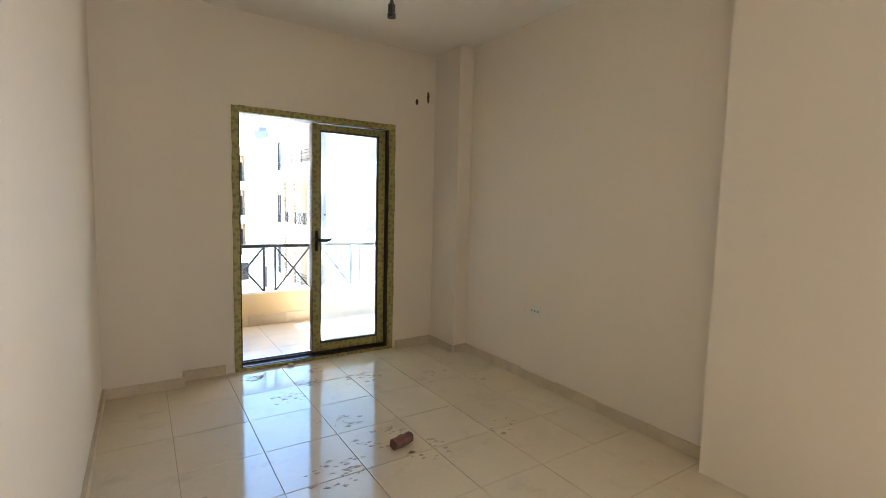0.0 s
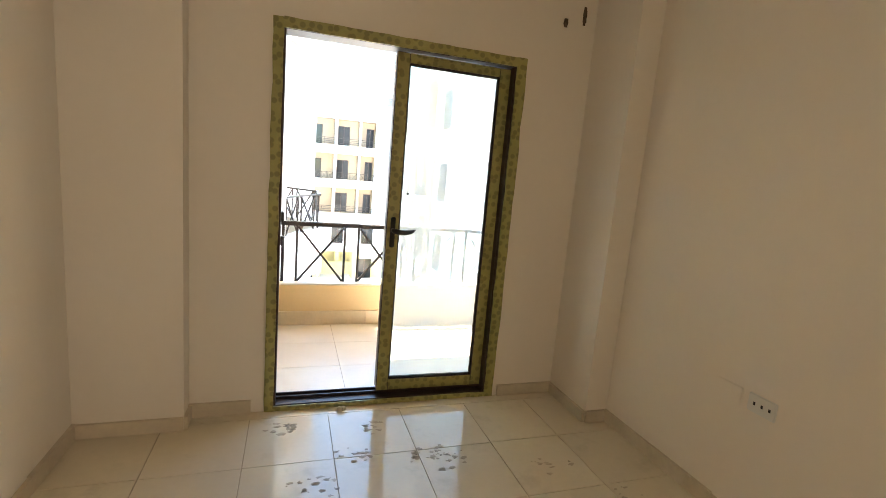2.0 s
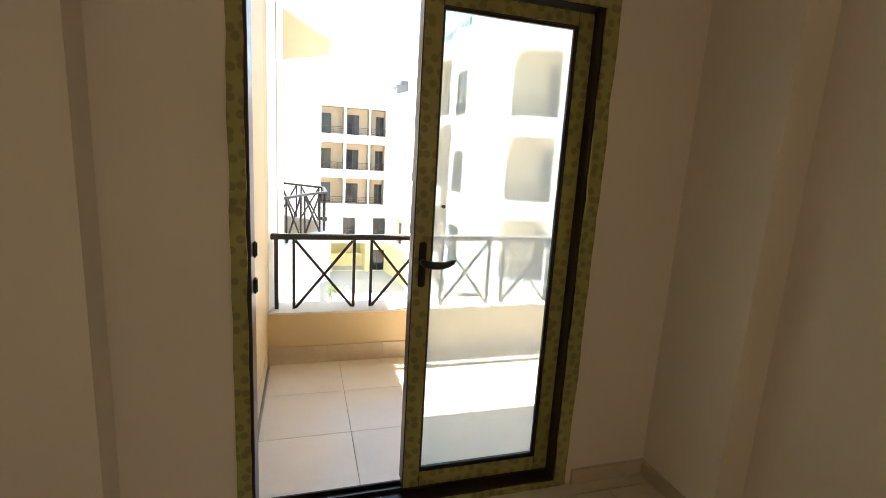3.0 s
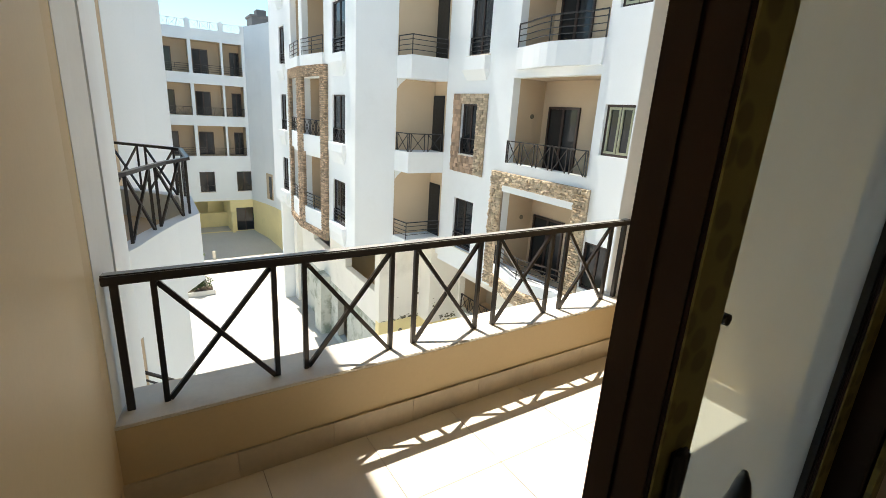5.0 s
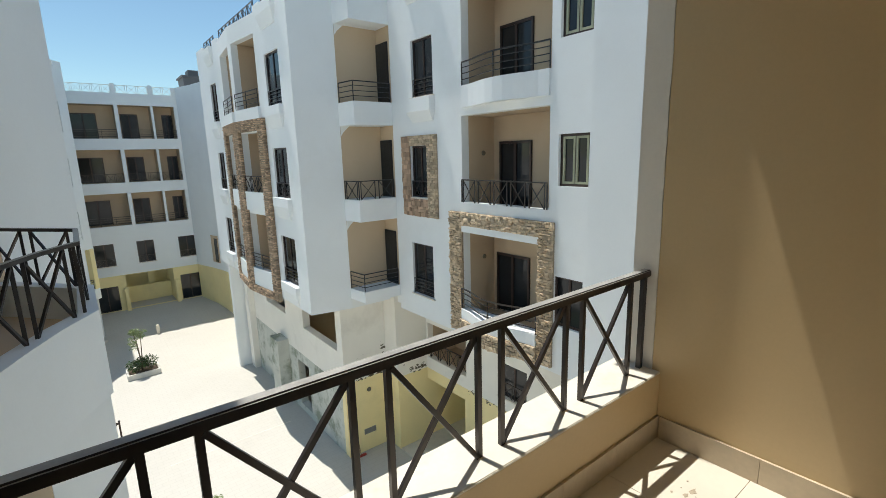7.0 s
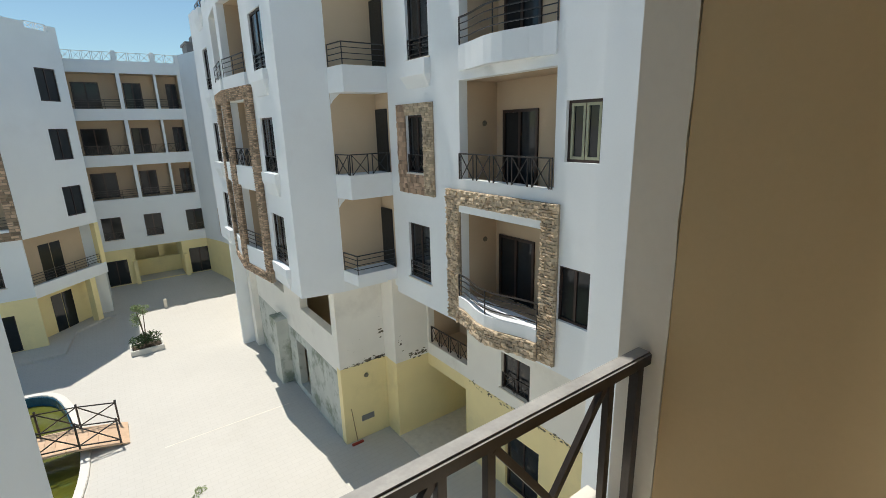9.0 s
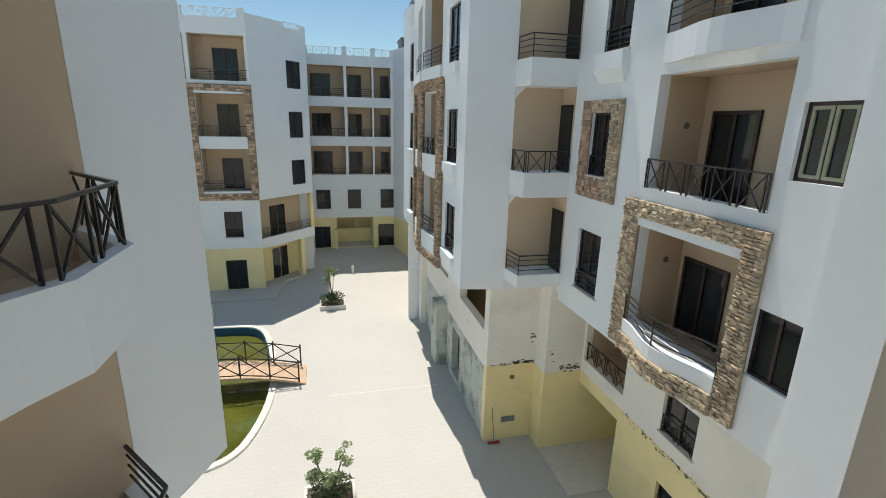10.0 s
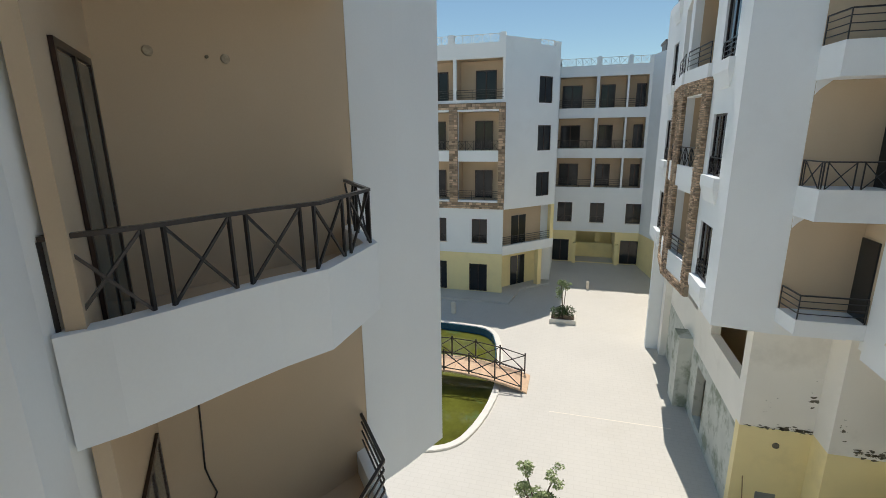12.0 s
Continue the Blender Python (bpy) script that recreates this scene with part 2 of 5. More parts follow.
def hexa(bm, c):
    """A solid from eight corners: four below, four above, both in the same turn."""
    v = [bm.verts.new(p) for p in c]
    for f in ((3, 2, 1, 0), (4, 5, 6, 7), (0, 1, 5, 4), (1, 2, 6, 5), (2, 3, 7, 6), (3, 0, 4, 7)):
        bm.faces.new([v[i] for i in f])


def box(bm, x0, x1, y0, y1, z0, z1):
    hexa(bm, [(x0, y0, z0), (x1, y0, z0), (x1, y1, z0), (x0, y1, z0), (x0, y0, z1), (x1, y0, z1), (x1, y1, z1), (x0, y1, z1)])


def bar(bm, a, b, w, h=None):
    """A square bar from a to b."""
    a, b = Vector(a), Vector(b)
    d = (b - a).normalized()
    s = d.cross(Vector((0, 0, 1)))
    s = s.normalized() if s.length > 1e-3 else Vector((1, 0, 0))
    u = s.cross(d).normalized()
    s, u = s * w / 2, u * (h or w) / 2
    hexa(bm, [a - s - u, a + s - u, a + s + u, a - s + u, b - s - u, b + s - u, b + s + u, b - s + u])


def tube(bm, pts, r, n=8):
    pts = [Vector(p) for p in pts]
    rings = []
    for i, p in enumerate(pts):
        d = (pts[min(i + 1, len(pts) - 1)] - pts[max(i - 1, 0)]).normalized()
        s = d.cross(Vector((0.3, 0.2, 1))).normalized()
        u = s.cross(d)
        rr = r[i] if isinstance(r, (list, tuple)) else r
        rings.append([bm.verts.new(p + rr * (math.cos(k * math.tau / n) * s + math.sin(k * math.tau / n) * u)) for k in range(n)])
    for a, b in zip(rings, rings[1:]):
        for k in range(n):
            bm.faces.new((a[k], a[(k + 1) % n], b[(k + 1) % n], b[k]))
    bm.faces.new(rings[0][::-1])
    bm.faces.new(rings[-1])


def prism(bm, outline, z0, z1):
    lo = [bm.verts.new((x, y, z0)) for x, y in outline]
    hi = [bm.verts.new((x, y, z1)) for x, y in outline]
    bm.faces.new(lo[::-1])
    bm.faces.new(hi)
    for i in range(len(lo)):
        j = (i + 1) % len(lo)
        bm.faces.new((lo[i], lo[j], hi[j], hi[i]))


def strip_wall(bm, line, thick, z0, z1):
    """An upright slab that follows a line in plan, thick to its left."""
    pts = [Vector((x, y)) for x, y in line]
    off = []
    for i, p in enumerate(pts):
        d = Vector((0, 0))
        for q, r in ((i - 1, i), (i, i + 1)):
            if q >= 0 and r < len(pts):
                d += (pts[r] - pts[q]).normalized()
        d.normalize()
        off.append(p + Vector((-d.y, d.x)) * thick)
    for i in range(len(pts) - 1):
        a, b, c, d = pts[i], pts[i + 1], off[i + 1], off[i]
        hexa(bm, [(*a, z0), (*b, z0), (*c, z0), (*d, z0), (*a, z1), (*b, z1), (*c, z1), (*d, z1)])
    bmesh.ops.remove_doubles(bm, verts=bm.verts, dist=0.0005)


class Face:
    """A wall's outer face: a start in plan, the way along it, and out of it. p(u, d, z): along, outwards, up."""

    def __init__(self, start, end, flip=False):
        s, e = Vector(start), Vector(end)
        self.s, self.length = s, (e - s).length
        self.u = (e - s).normalized()
        self.n = Vector((self.u.y, -self.u.x)) * (-1 if flip else 1)

    def p(self, u, d, z):
        q = self.s + self.u * u + self.n * d
        return (q.x, q.y, z)

    def box(self, bm, u0, u1, d0, d1, z0, z1):
        hexa(bm, [self.p(u0, d0, z0), self.p(u1, d0, z0), self.p(u1, d1, z0), self.p(u0, d1, z0),
                  self.p(u0, d0, z1), self.p(u1, d0, z1), self.p(u1, d1, z1), self.p(u0, d1, z1)])

    def wall(self, bm, u0, u1, z0, z1, thick, holes=()):
        """One slab behind the face with holes (u0, u1, z0, z1) right through it."""
        us = sorted({u0, u1, *[h[i] for h in holes for i in (0, 1) if u0 < h[i] < u1]})
        zs = sorted({z0, z1, *[h[i] for h in holes for i in (2, 3) if z0 < h[i] < z1]})
        full = {(i, k) for i in range(len(us) - 1) for k in range(len(zs) - 1)
                if not any(h[0] < (us[i] + us[i + 1]) / 2 < h[1] and h[2] < (zs[k] + zs[k + 1]) / 2 < h[3] for h in holes)}
        made = {}

        def vert(i, k, back):
            if (i, k, back) not in made:
                made[i, k, back] = bm.verts.new(self.p(us[i], -thick if back else 0, zs[k]))
            return made[i, k, back]

        for i, k in sorted(full):
            for back in (False, True):
                bm.faces.new([vert(i, k, back), vert(i + 1, k, back), vert(i + 1, k + 1, back), vert(i, k + 1, back)])
            for di, dk, a, b in ((-1, 0, (i, k), (i, k + 1)), (1, 0, (i + 1, k), (i + 1, k + 1)), (0, -1, (i, k), (i + 1, k)), (0, 1, (i, k + 1), (i + 1, k + 1))):
                if (i + di, k + dk) not in full:
                    bm.faces.new([vert(*a, False), vert(*b, False), vert(*b, True), vert(*a, True)])


def stone_field(name, parent, rects, w, h, proud, seed, label):
    """Many split stones over rectangles (face, u0, u1, z0, z1), joined: too far off to be picked apart."""
    rnd = random.Random(seed)
    verts, faces = [], []
    for F, u0, u1, z0, z1 in rects:
        z = z0
        while z < z1 - 0.02:
            hh = min(h * rnd.uniform(0.7, 1.3), z1 - z)
            u = u0
            while u < u1 - 0.02:
                ww = min(w * rnd.uniform(0.6, 1.4), u1 - u)
                d = proud * rnd.uniform(0.65, 1.15)
                b = len(verts)
                g = 0.012
                for dd, q in ((-0.05, 0.0), (d, g)):
                    verts += [F.p(u + q, dd, z + q), F.p(u + ww - g - q, dd, z + q), F.p(u + ww - g - q, dd, z + hh - g - q), F.p(u + q, dd, z + hh - g - q)]
                faces += [(b + 4, b + 5, b + 6, b + 7), (b, b + 1, b + 5, b + 4), (b + 1, b + 2, b + 6, b + 5), (b + 2, b + 3, b + 7, b + 6), (b + 3, b, b + 4, b + 7)]
                u += ww
            z += hh
    me = bpy.data.meshes.new(name)
    me.from_pydata(verts, [], faces)
    me.materials.append(STONE_FAR)
    ob = new(name, me)
    ob.parent = parent
    return tagged(ob, label, kind="stuff")


def rail_parts(parent, line, z0, z1, style, w=0.022, label="brown painted iron rail"):
    """A rail near enough to tell its bars apart: top rail > each post and bar."""
    bm = bmesh.new()
    pts = [Vector(p) for p in line]
    for p, q in zip(pts, pts[1:]):
        bar(bm, (*p, z1 - 0.015), (*q, z1 - 0.015), w * 1.7, 0.03)
    bmesh.ops.remove_doubles(bm, verts=bm.verts, dist=0.012)
    top = part("railing", bm, IRON, parent, label)

    def piece(name, a, b, width):
        bm = bmesh.new()
        bar(bm, a, b, width)
        part(name, bm, IRON, top)

    if style == "h":
        for i, (p, q) in enumerate(zip(pts, pts[1:])):
            for k in (1, 2, 3):
                z = z0 + (z1 - z0) * k / 4
                piece("level_bar", (*p, z), (*q, z), w * 0.9)
            if i % 5 == 0 or len(pts) < 6:
                piece("post", (*p, z0), (*p, z1 - 0.03), w)
    else:
        # runs of panels between sharp corners, each panel two posts and a cross
        runs = [[pts[0]]]
        for i in range(1, len(pts)):
            runs[-1].append(pts[i])
            if i + 1 < len(pts) and (pts[i] - pts[i - 1]).normalized().dot((pts[i + 1] - pts[i]).normalized()) < 0.75:
                runs.append([pts[i]])
        for run in runs:
            lengths = [(q - p).length for p, q in zip(run, run[1:])]
            total = sum(lengths)

            def along(d):
                for p, q, length in zip(run, run[1:], lengths):
                    if d <= length + 1e-6:
                        return p.lerp(q, d / length)
                    d -= length
                return run[-1]

            n = max(1, round(total / 0.57))
            for k in range(n):
                a, b = along(total * (k + 0.11) / n), along(total * (k + 0.89) / n)
                piece("post", (*a, z0), (*a, z1 - 0.03), w)
                piece("post", (*b, z0), (*b, z1 - 0.03), w)
                piece("cross_bar", (*a, z0), (*b, z1 - 0.03), w * 0.8)
                piece("cross_bar", (*a, z1 - 0.03), (*b, z0), w * 0.8)
            piece("post", (*run[0], z0), (*run[0], z1 - 0.03), w * 1.2)
    piece("post", (*pts[-1], z0), (*pts[-1], z1 - 0.03), w * 1.2)
    return top


def window(parent, F, u0, u1, z0, z1, depth=0.10, mullions=1, sill=True, mat=None, rail=None):
    """A dark window set back in its hole: frame > panes, sill, and a low guard rail where there is one."""
    bm = bmesh.new()
    w = 0.055
    for a, b, c, d in ((u0, u0 + w, z0, z1), (u1 - w, u1, z0, z1), (u0 + w, u1 - w, z0, z0 + w), (u0 + w, u1 - w, z1 - w, z1)):
        F.box(bm, a, b, -depth - 0.06, -depth, c, d)
    us = [u0 + w + (u1 - u0 - 2 * w) * i / (mullions + 1) for i in range(mullions + 2)]
    for m in us[1:-1]:
        F.box(bm, m - 0.03, m + 0.03, -depth - 0.055, -depth - 0.005, z0 + w, z1 - w)
    win = part("window", bm, ALU, parent)
    if mat:
        bm = bmesh.new()
        for a, b in zip(us, us[1:]):
            for c, d, e, f in ((a + 0.012, a + 0.06, z0 + w, z1 - w), (b - 0.06, b - 0.012, z0 + w, z1 - w), (a + 0.06, b - 0.06, z0 + w, z0 + w + 0.05), (a + 0.06, b - 0.06, z1 - w - 0.05, z1 - w)):
                F.box(bm, c, d, -depth - 0.03, -depth + 0.006, e, f)
        part("sash", bm, mat, win, "sash under pale film")
    for a, b in zip(us, us[1:]):
        bm = bmesh.new()
        F.box(bm, a, b, -depth - 0.04, -depth - 0.03, z0 + w, z1 - w)
        part("pane", bm, DARK_GLASS, win)
    if sill:
        bm = bmesh.new()
        F.box(bm, u0 - 0.06, u1 + 0.06, -depth, 0.05, z0 - 0.045, z0 - 0.003)
        part("sill", bm, SILL, win)
    if rail:
        bm = bmesh.new()
        guard(bm, [F.p(u0 + 0.02, -0.03, 0)[:2], F.p(u1 - 0.02, -0.03, 0)[:2]], z0, z0 + 0.5, rail, 0.018)
        tagged(part("guard_rail", bm, IRON, win), kind="stuff")
    return win


def guard(bm, line, z0, z1, style, w=0.022, posts=True):
    """A balcony rail along a line in plan: crossed bars ("x") or level bars ("h")."""
    for p, q in zip(line, line[1:]):
        p, q = Vector(p), Vector(q)
        length = (q - p).length
        bar(bm, (*p, z1 - 0.015), (*q, z1 - 0.015), w * 1.7, 0.03)
        if style == "h":
            for k in range(1, 4):
                z = z0 + (z1 - z0) * k / 4
                bar(bm, (*p, z), (*q, z), w)
            n = max(1, round(length / 0.9))
            for k in range(n + 1):
                r = p.lerp(q, k / n)
                bar(bm, (*r, z0), (*r, z1), w)
        else:
            n = max(1, round(length / 0.56))
            for k in range(n):
                a, b = p.lerp(q, (k + 0.09) / n), p.lerp(q, (k + 0.91) / n)
                bar(bm, (*a, z0), (*a, z1), w)
                bar(bm, (*b, z0), (*b, z1), w)
                bar(bm, (*a, z0), (*b, z1 - 0.02), w * 0.8)
                bar(bm, (*a, z1 - 0.02), (*b, z0), w * 0.8)
            for r in (p, q):
                bar(bm, (*r, z0), (*r, z1), w * 1.2)


def loggia(parent, F, u0, u1, z0, z1, depth, door, rail, floor=None, label="", t=0.12):
    """A recessed balcony: beige lining > door with panes, rail, wall lamp hole."""
    zf = z0 if floor is None else floor
    bm = bmesh.new()
    F.box(bm, u0 - t, u1 + t, -depth - t, -depth, zf - t, z1 + t)
    log = part("loggia", bm, TAN, parent, label or "beige recessed balcony")
    for name, a, b, c, d in (("side_wall", u0 - t, u0, zf - t, z1 + t), ("side_wall", u1, u1 + t, zf - t, z1 + t), ("ceiling_slab", u0, u1, z1, z1 + t), ("floor_slab", u0, u1, zf - t, zf)):
        bm = bmesh.new()
        F.box(bm, a, b, -depth, -0.252, c, d)
        part(name, bm, TAN, log)
    if door:
        a, b, h = door
        bm = bmesh.new()
        w = 0.07
        for c, d, e, f in ((a, a + w, zf, zf + h), (b - w, b, zf, zf + h), (a + w, b - w, zf + h - w, zf + h), ((a + b) / 2 - 0.04, (a + b) / 2 + 0.04, zf, zf + h - w)):
            F.box(bm, c, d, -depth + 0.002, -depth + 0.05, e, f)
        F.box(bm, a + w, b - w, -depth + 0.003, -depth + 0.012, zf + 0.02, zf + h - w)
        dr = part("balcony_door", bm, ALU, log)
        me = dr.data
        me.materials.append(DARK_GLASS)
        for p in me.polygons[-6:]:
            p.material_index = 1
    if rail:
        bm = bmesh.new()
        guard(bm, [F.p(u0 + 0.01, -0.10, 0)[:2], F.p(u1 - 0.01, -0.10, 0)[:2]], z0, z0 + 0.62, rail)
        tagged(part("railing", bm, IRON, log), kind="stuff")
    return log


# =====================================================================
# the room
# =====================================================================
XL, XR, YB, CEIL = -0.88, 2.11, -5.2, 2.96
WT = 0.16  # the wall with the balcony door

bm = bmesh.new()
box(bm, XL - 0.2, XL, YB - 0.2, WT, -0.2, CEIL + 0.2)
tagged(mesh_object("wall_west", bm, PLASTER), "plain cream plastered room wall", "wall", kind="structure")
bm = bmesh.new()
Face((XR, YB - 0.2), (XR, WT), True).wall(bm, 0, WT - YB + 0.2, -0.2, CEIL + 0.2, 0.2, [(0.3, 1.2, 0.0, 2.05)])
box(bm, XR + 0.28, XR + 0.32, YB - 0.2, -3.9, -0.2, 2.4)
tagged(mesh_object("wall_east", bm, PLASTER), "plain cream plastered room wall with sockets", "wall", kind="structure")
bm = bmesh.new()
Face((XL, YB), (XR, YB), True).wall(bm, 0, XR - XL, -0.2, CEIL + 0.2, 0.2)
tagged(mesh_object("wall_south", bm, PLASTER), "plain cream plastered wall behind", "wall", kind="structure")
DX0, DX1, DZ = 0.035, 1.475, 2.21
north = Face((XL, 0), (XR, 0))
bm = bmesh.new()
north.wall(bm, 0, XR - XL, -0.2, CEIL + 0.2, WT - 0.02, [(DX0 - XL, DX1 - XL, 0.0, DZ)])
tagged(mesh_object("wall_north", bm, PLASTER), "cream plastered wall round the balcony door", "wall", kind="structure")
bm = bmesh.new()
box(bm, XL, -0.376, -0.135, 0, 0, CEIL)
tagged(mesh_object("pilaster_west", bm, PLASTER), "shallow plastered pier in the room corner", "pier", kind="structure")
bm = bmesh.new()
box(bm, 1.952, XR, -0.43, 0, 0, CEIL)
tagged(mesh_object("pilaster_east", bm, PLASTER), "shallow plastered pier beside the balcony door wall", "pier", kind="structure")
bm = bmesh.new()
box(bm, 1.955, XR, -4.15, -2.87, 0, CEIL)
tagged(mesh_object("pilaster_southeast", bm, PLASTER), "wide plastered pier along the room wall", "pier", kind="structure")
bm = bmesh.new()
box(bm, XL - 0.2, XR + 0.2, YB - 0.2, WT, CEIL, CEIL + 0.2)
tagged(mesh_object("ceiling", bm, CEILING), "plain white plastered ceiling", "ceiling", kind="structure")
bm = bmesh.new()
box(bm, XL, XR, YB, 0.02, -0.2, -0.006)
floor_room = tagged(mesh_object("floor", bm, GROUT), "glossy cream tiled floor with dirty stains", "floor", kind="structure")

# skirting of short tiles
SKIRT_RUNS = [((XL, YB), (XL, -0.135), 1), ((XL, -0.135), (-0.376, -0.135), 1), ((-0.376, -0.135), (-0.376, 0), 1), ((-0.376, 0), (-0.05, 0), 1),
              ((1.53, 0), (1.952, 0), 1), ((1.952, 0), (1.952, -0.43), 1), ((1.952, -0.43), (XR, -0.43), 1), ((XR, -0.43), (XR, -2.87), 1)]
bm = bmesh.new()
box(bm, XL + 0.001, XL + 0.003, -0.3, -0.2, 0.01, 0.05)
skirting = tagged(mesh_object("baseboard", bm, SKIRT), "low cream tile skirting, roughly finished", "skirting", kind="structure")
for a, b, _ in SKIRT_RUNS:
    F = Face(a, b)
    n = max(1, round(F.length / 0.44))
    for k in range(n):
        bm = bmesh.new()
        rise = 0.075 + random.uniform(-0.006, 0.006)
        lo, hi = F.length * k / n + (0.001 if k else 0), F.length * (k + 1) / n - 0.001
        F.box(bm, lo, hi, 0.0, 0.016 + random.uniform(0, 0.004), 0.0, rise)
        part("skirting_tile", bm, SKIRT, skirting)

# =====================================================================
# the balcony door: brown aluminium under printed yellow film
# =====================================================================
door = thing("balcony_sliding_door", "brown aluminium sliding balcony door, half open, wrapped in printed yellow film", "door", (0.75, 0.06, 0))
W0, W1 = 0.0, 1.51


def at_door(ob):
    ob.matrix_parent_inverse = Matrix.Translation((-0.75, -0.06, 0))
    return ob


def ragged(bm, cut=0.006):
    """Uneven torn edges: long edges cut up and their points shifted in the sheet."""
    bmesh.ops.subdivide_edges(bm, edges=[e for e in bm.edges if e.calc_length() > 0.3], cuts=26, use_grid_fill=True)
    for v in bm.verts:
        k = noise.noise(v.co * 9.0) + 0.5 * noise.noise(v.co * 31.0)
        v.co.x += cut * k
        v.co.z += cut * 0.6 * noise.noise(v.co * 12.0 + Vector((5, 3, 1)))


for name, x0, x1, z0, z1 in (("frame_film", 0.02, 0.073, 0, 2.215), ("frame_film", 1.434, 1.496, 0.0, 2.222), ("frame_film", 0.073, 1.434, 2.166, 2.22), ("frame_film", 0.073, 1.434, 0.001, 0.03)):
    bm = bmesh.new()
    box(bm, x0, x1, -0.012, -0.002, z0, z1)
    ragged(bm)
    at_door(part(name, bm, TAPE, door, "crumpled yellow film with dark print"))
for x0, x1, z0, z1 in ((DX0, DX0 + 0.05, 0, DZ), (DX1 - 0.05, DX1, 0, DZ), (DX0 + 0.05, DX1 - 0.05, DZ - 0.045, DZ), (DX0 + 0.05, DX1 - 0.05, 0, 0.035)):
    bm = bmesh.new()
    box(bm, x0, x1, 0.002, 0.148, z0, z1)
    if z1 - z0 > 1:
        box(bm, x0 + 0.012, x1 - 0.012, 0.148, 0.154, z0 + 0.05, z1 - 0.05)
    bmesh.ops.bevel(bm, geom=bm.edges[:], offset=0.003, segments=1, affect="EDGES")
    at_door(part("frame", bm, ALU, door, "dark brown aluminium frame"))
bm = bmesh.new()
for y in (0.075, 0.125):
    box(bm, DX0 + 0.05, DX1 - 0.05, y - 0.004, y + 0.004, 0.0355, 0.052)
at_door(part("track", bm, ALU, door, "floor track"))
# the sliding leaf
x0, x1, y0, z0, z1 = 0.697, 1.425, 0.062, 0.055, DZ - 0.05
for a, b, c, d in ((x0, x0 + 0.078, z0, z1), (x1 - 0.075, x1, z0, z1), (x0 + 0.078, x1 - 0.075, z0, z0 + 0.078), (x0 + 0.078, x1 - 0.075, z1 - 0.06, z1)):
    bm = bmesh.new()
    box(bm, a, b, y0, y0 + 0.045, c, d)
    bmesh.ops.bevel(bm, geom=bm.edges[:], offset=0.004, segments=2, affect="EDGES")
    leaf = at_door(part("leaf_rail" if d - c < 1 else "leaf_stile", bm, ALU, door))
    bm = bmesh.new()
    box(bm, a + (0.004 if d - c > 1 else 0), b - (0.004 if d - c > 1 else 0), y0 - 0.004, y0 - 0.001, c + 0.004, d - 0.004)
    at_door(part("leaf_film", bm, TAPE, door, "yellow film with dark print"))
bm = bmesh.new()
box(bm, x0 + 0.004, x0 + 0.06, y0 + 0.047, y0 + 0.093, z0, z1)
box(bm, x0 + 0.012, x0 + 0.05, y0 + 0.040, y0 + 0.05, z0 + 0.02, z1 - 0.02)
bmesh.ops.bevel(bm, geom=bm.edges[:], offset=0.005, segments=2, affect="EDGES")
at_door(part("leaf_edge_profile", bm, ALU, door, "dark brown grooved edge profile"))
bm = bmesh.new()
box(bm, x0 + 0.07, x1 - 0.07, y0 + 0.022, y0 + 0.028, z0 + 0.07, z1 - 0.055)
pane = at_door(part("glass_pane", bm, DOOR_GLASS, door, "dusty pale glass"))
pane.visible_shadow = False
bm = bmesh.new()
for a, b, c, d in ((x0 + 0.078, x0 + 0.086, z0 + 0.078, z1 - 0.06), (x1 - 0.085, x1 - 0.075, z0 + 0.078, z1 - 0.06), (x0 + 0.086, x1 - 0.085, z0 + 0.078, z0 + 0.09), (x0 + 0.086, x1 - 0.085, z1 - 0.07, z1 - 0.06)):
    box(bm, a, b, y0 + 0.008, y0 + 0.021, c, d)
at_door(part("gasket", bm, BLACK, door, "black rubber glazing bead"))
for sx, sz, r in ((1.41, 1.63, 0.010), (0.86, 1.34, 0.008)):
    bm = bmesh.new()
    tube(bm, [(sx - 0.04, y0 + 0.010, sz), (sx - 0.04, y0 + 0.021, sz)], r, 10)
    at_door(part("glass_sticker", bm, BLACK, door, "small dark spot on the glass"))
# handle, outside pull, strikes
bm = bmesh.new()
box(bm, 0.720, 0.750, 0.044, 0.057, 1.005, 1.195)
bmesh.ops.bevel(bm, geom=bm.edges[:], offset=0.005, segments=2, affect="EDGES")
handle = at_door(part("handle_plate", bm, BLACK, door, "black handle plate", True))
bm = bmesh.new()
tube(bm, [(0.735, 0.046, 1.112), (0.735, 0.028, 1.112), (0.748, 0.014, 1.109), (0.775, 0.008, 1.105), (0.805, 0.008, 1.104), (0.835, 0.014, 1.108), (0.858, 0.022, 1.115), (0.873, 0.028, 1.122)], [0.013, 0.014, 0.016, 0.017, 0.016, 0.014, 0.010, 0.004], 12)
part("lever", bm, BLACK, handle, "black lever", True).matrix_parent_inverse = Matrix.Translation((0, 0, 0))
for z in (1.02, 1.16):
    bm = bmesh.new()
    box(bm, DX0 + 0.048, DX0 + 0.066, 0.055, 0.085, z - 0.03, z + 0.03)
    bmesh.ops.bevel(bm, geom=bm.edges[:], offset=0.005, segments=2, affect="EDGES")
    at_door(part("strike", bm, BLACK, door, "black lock strike"))

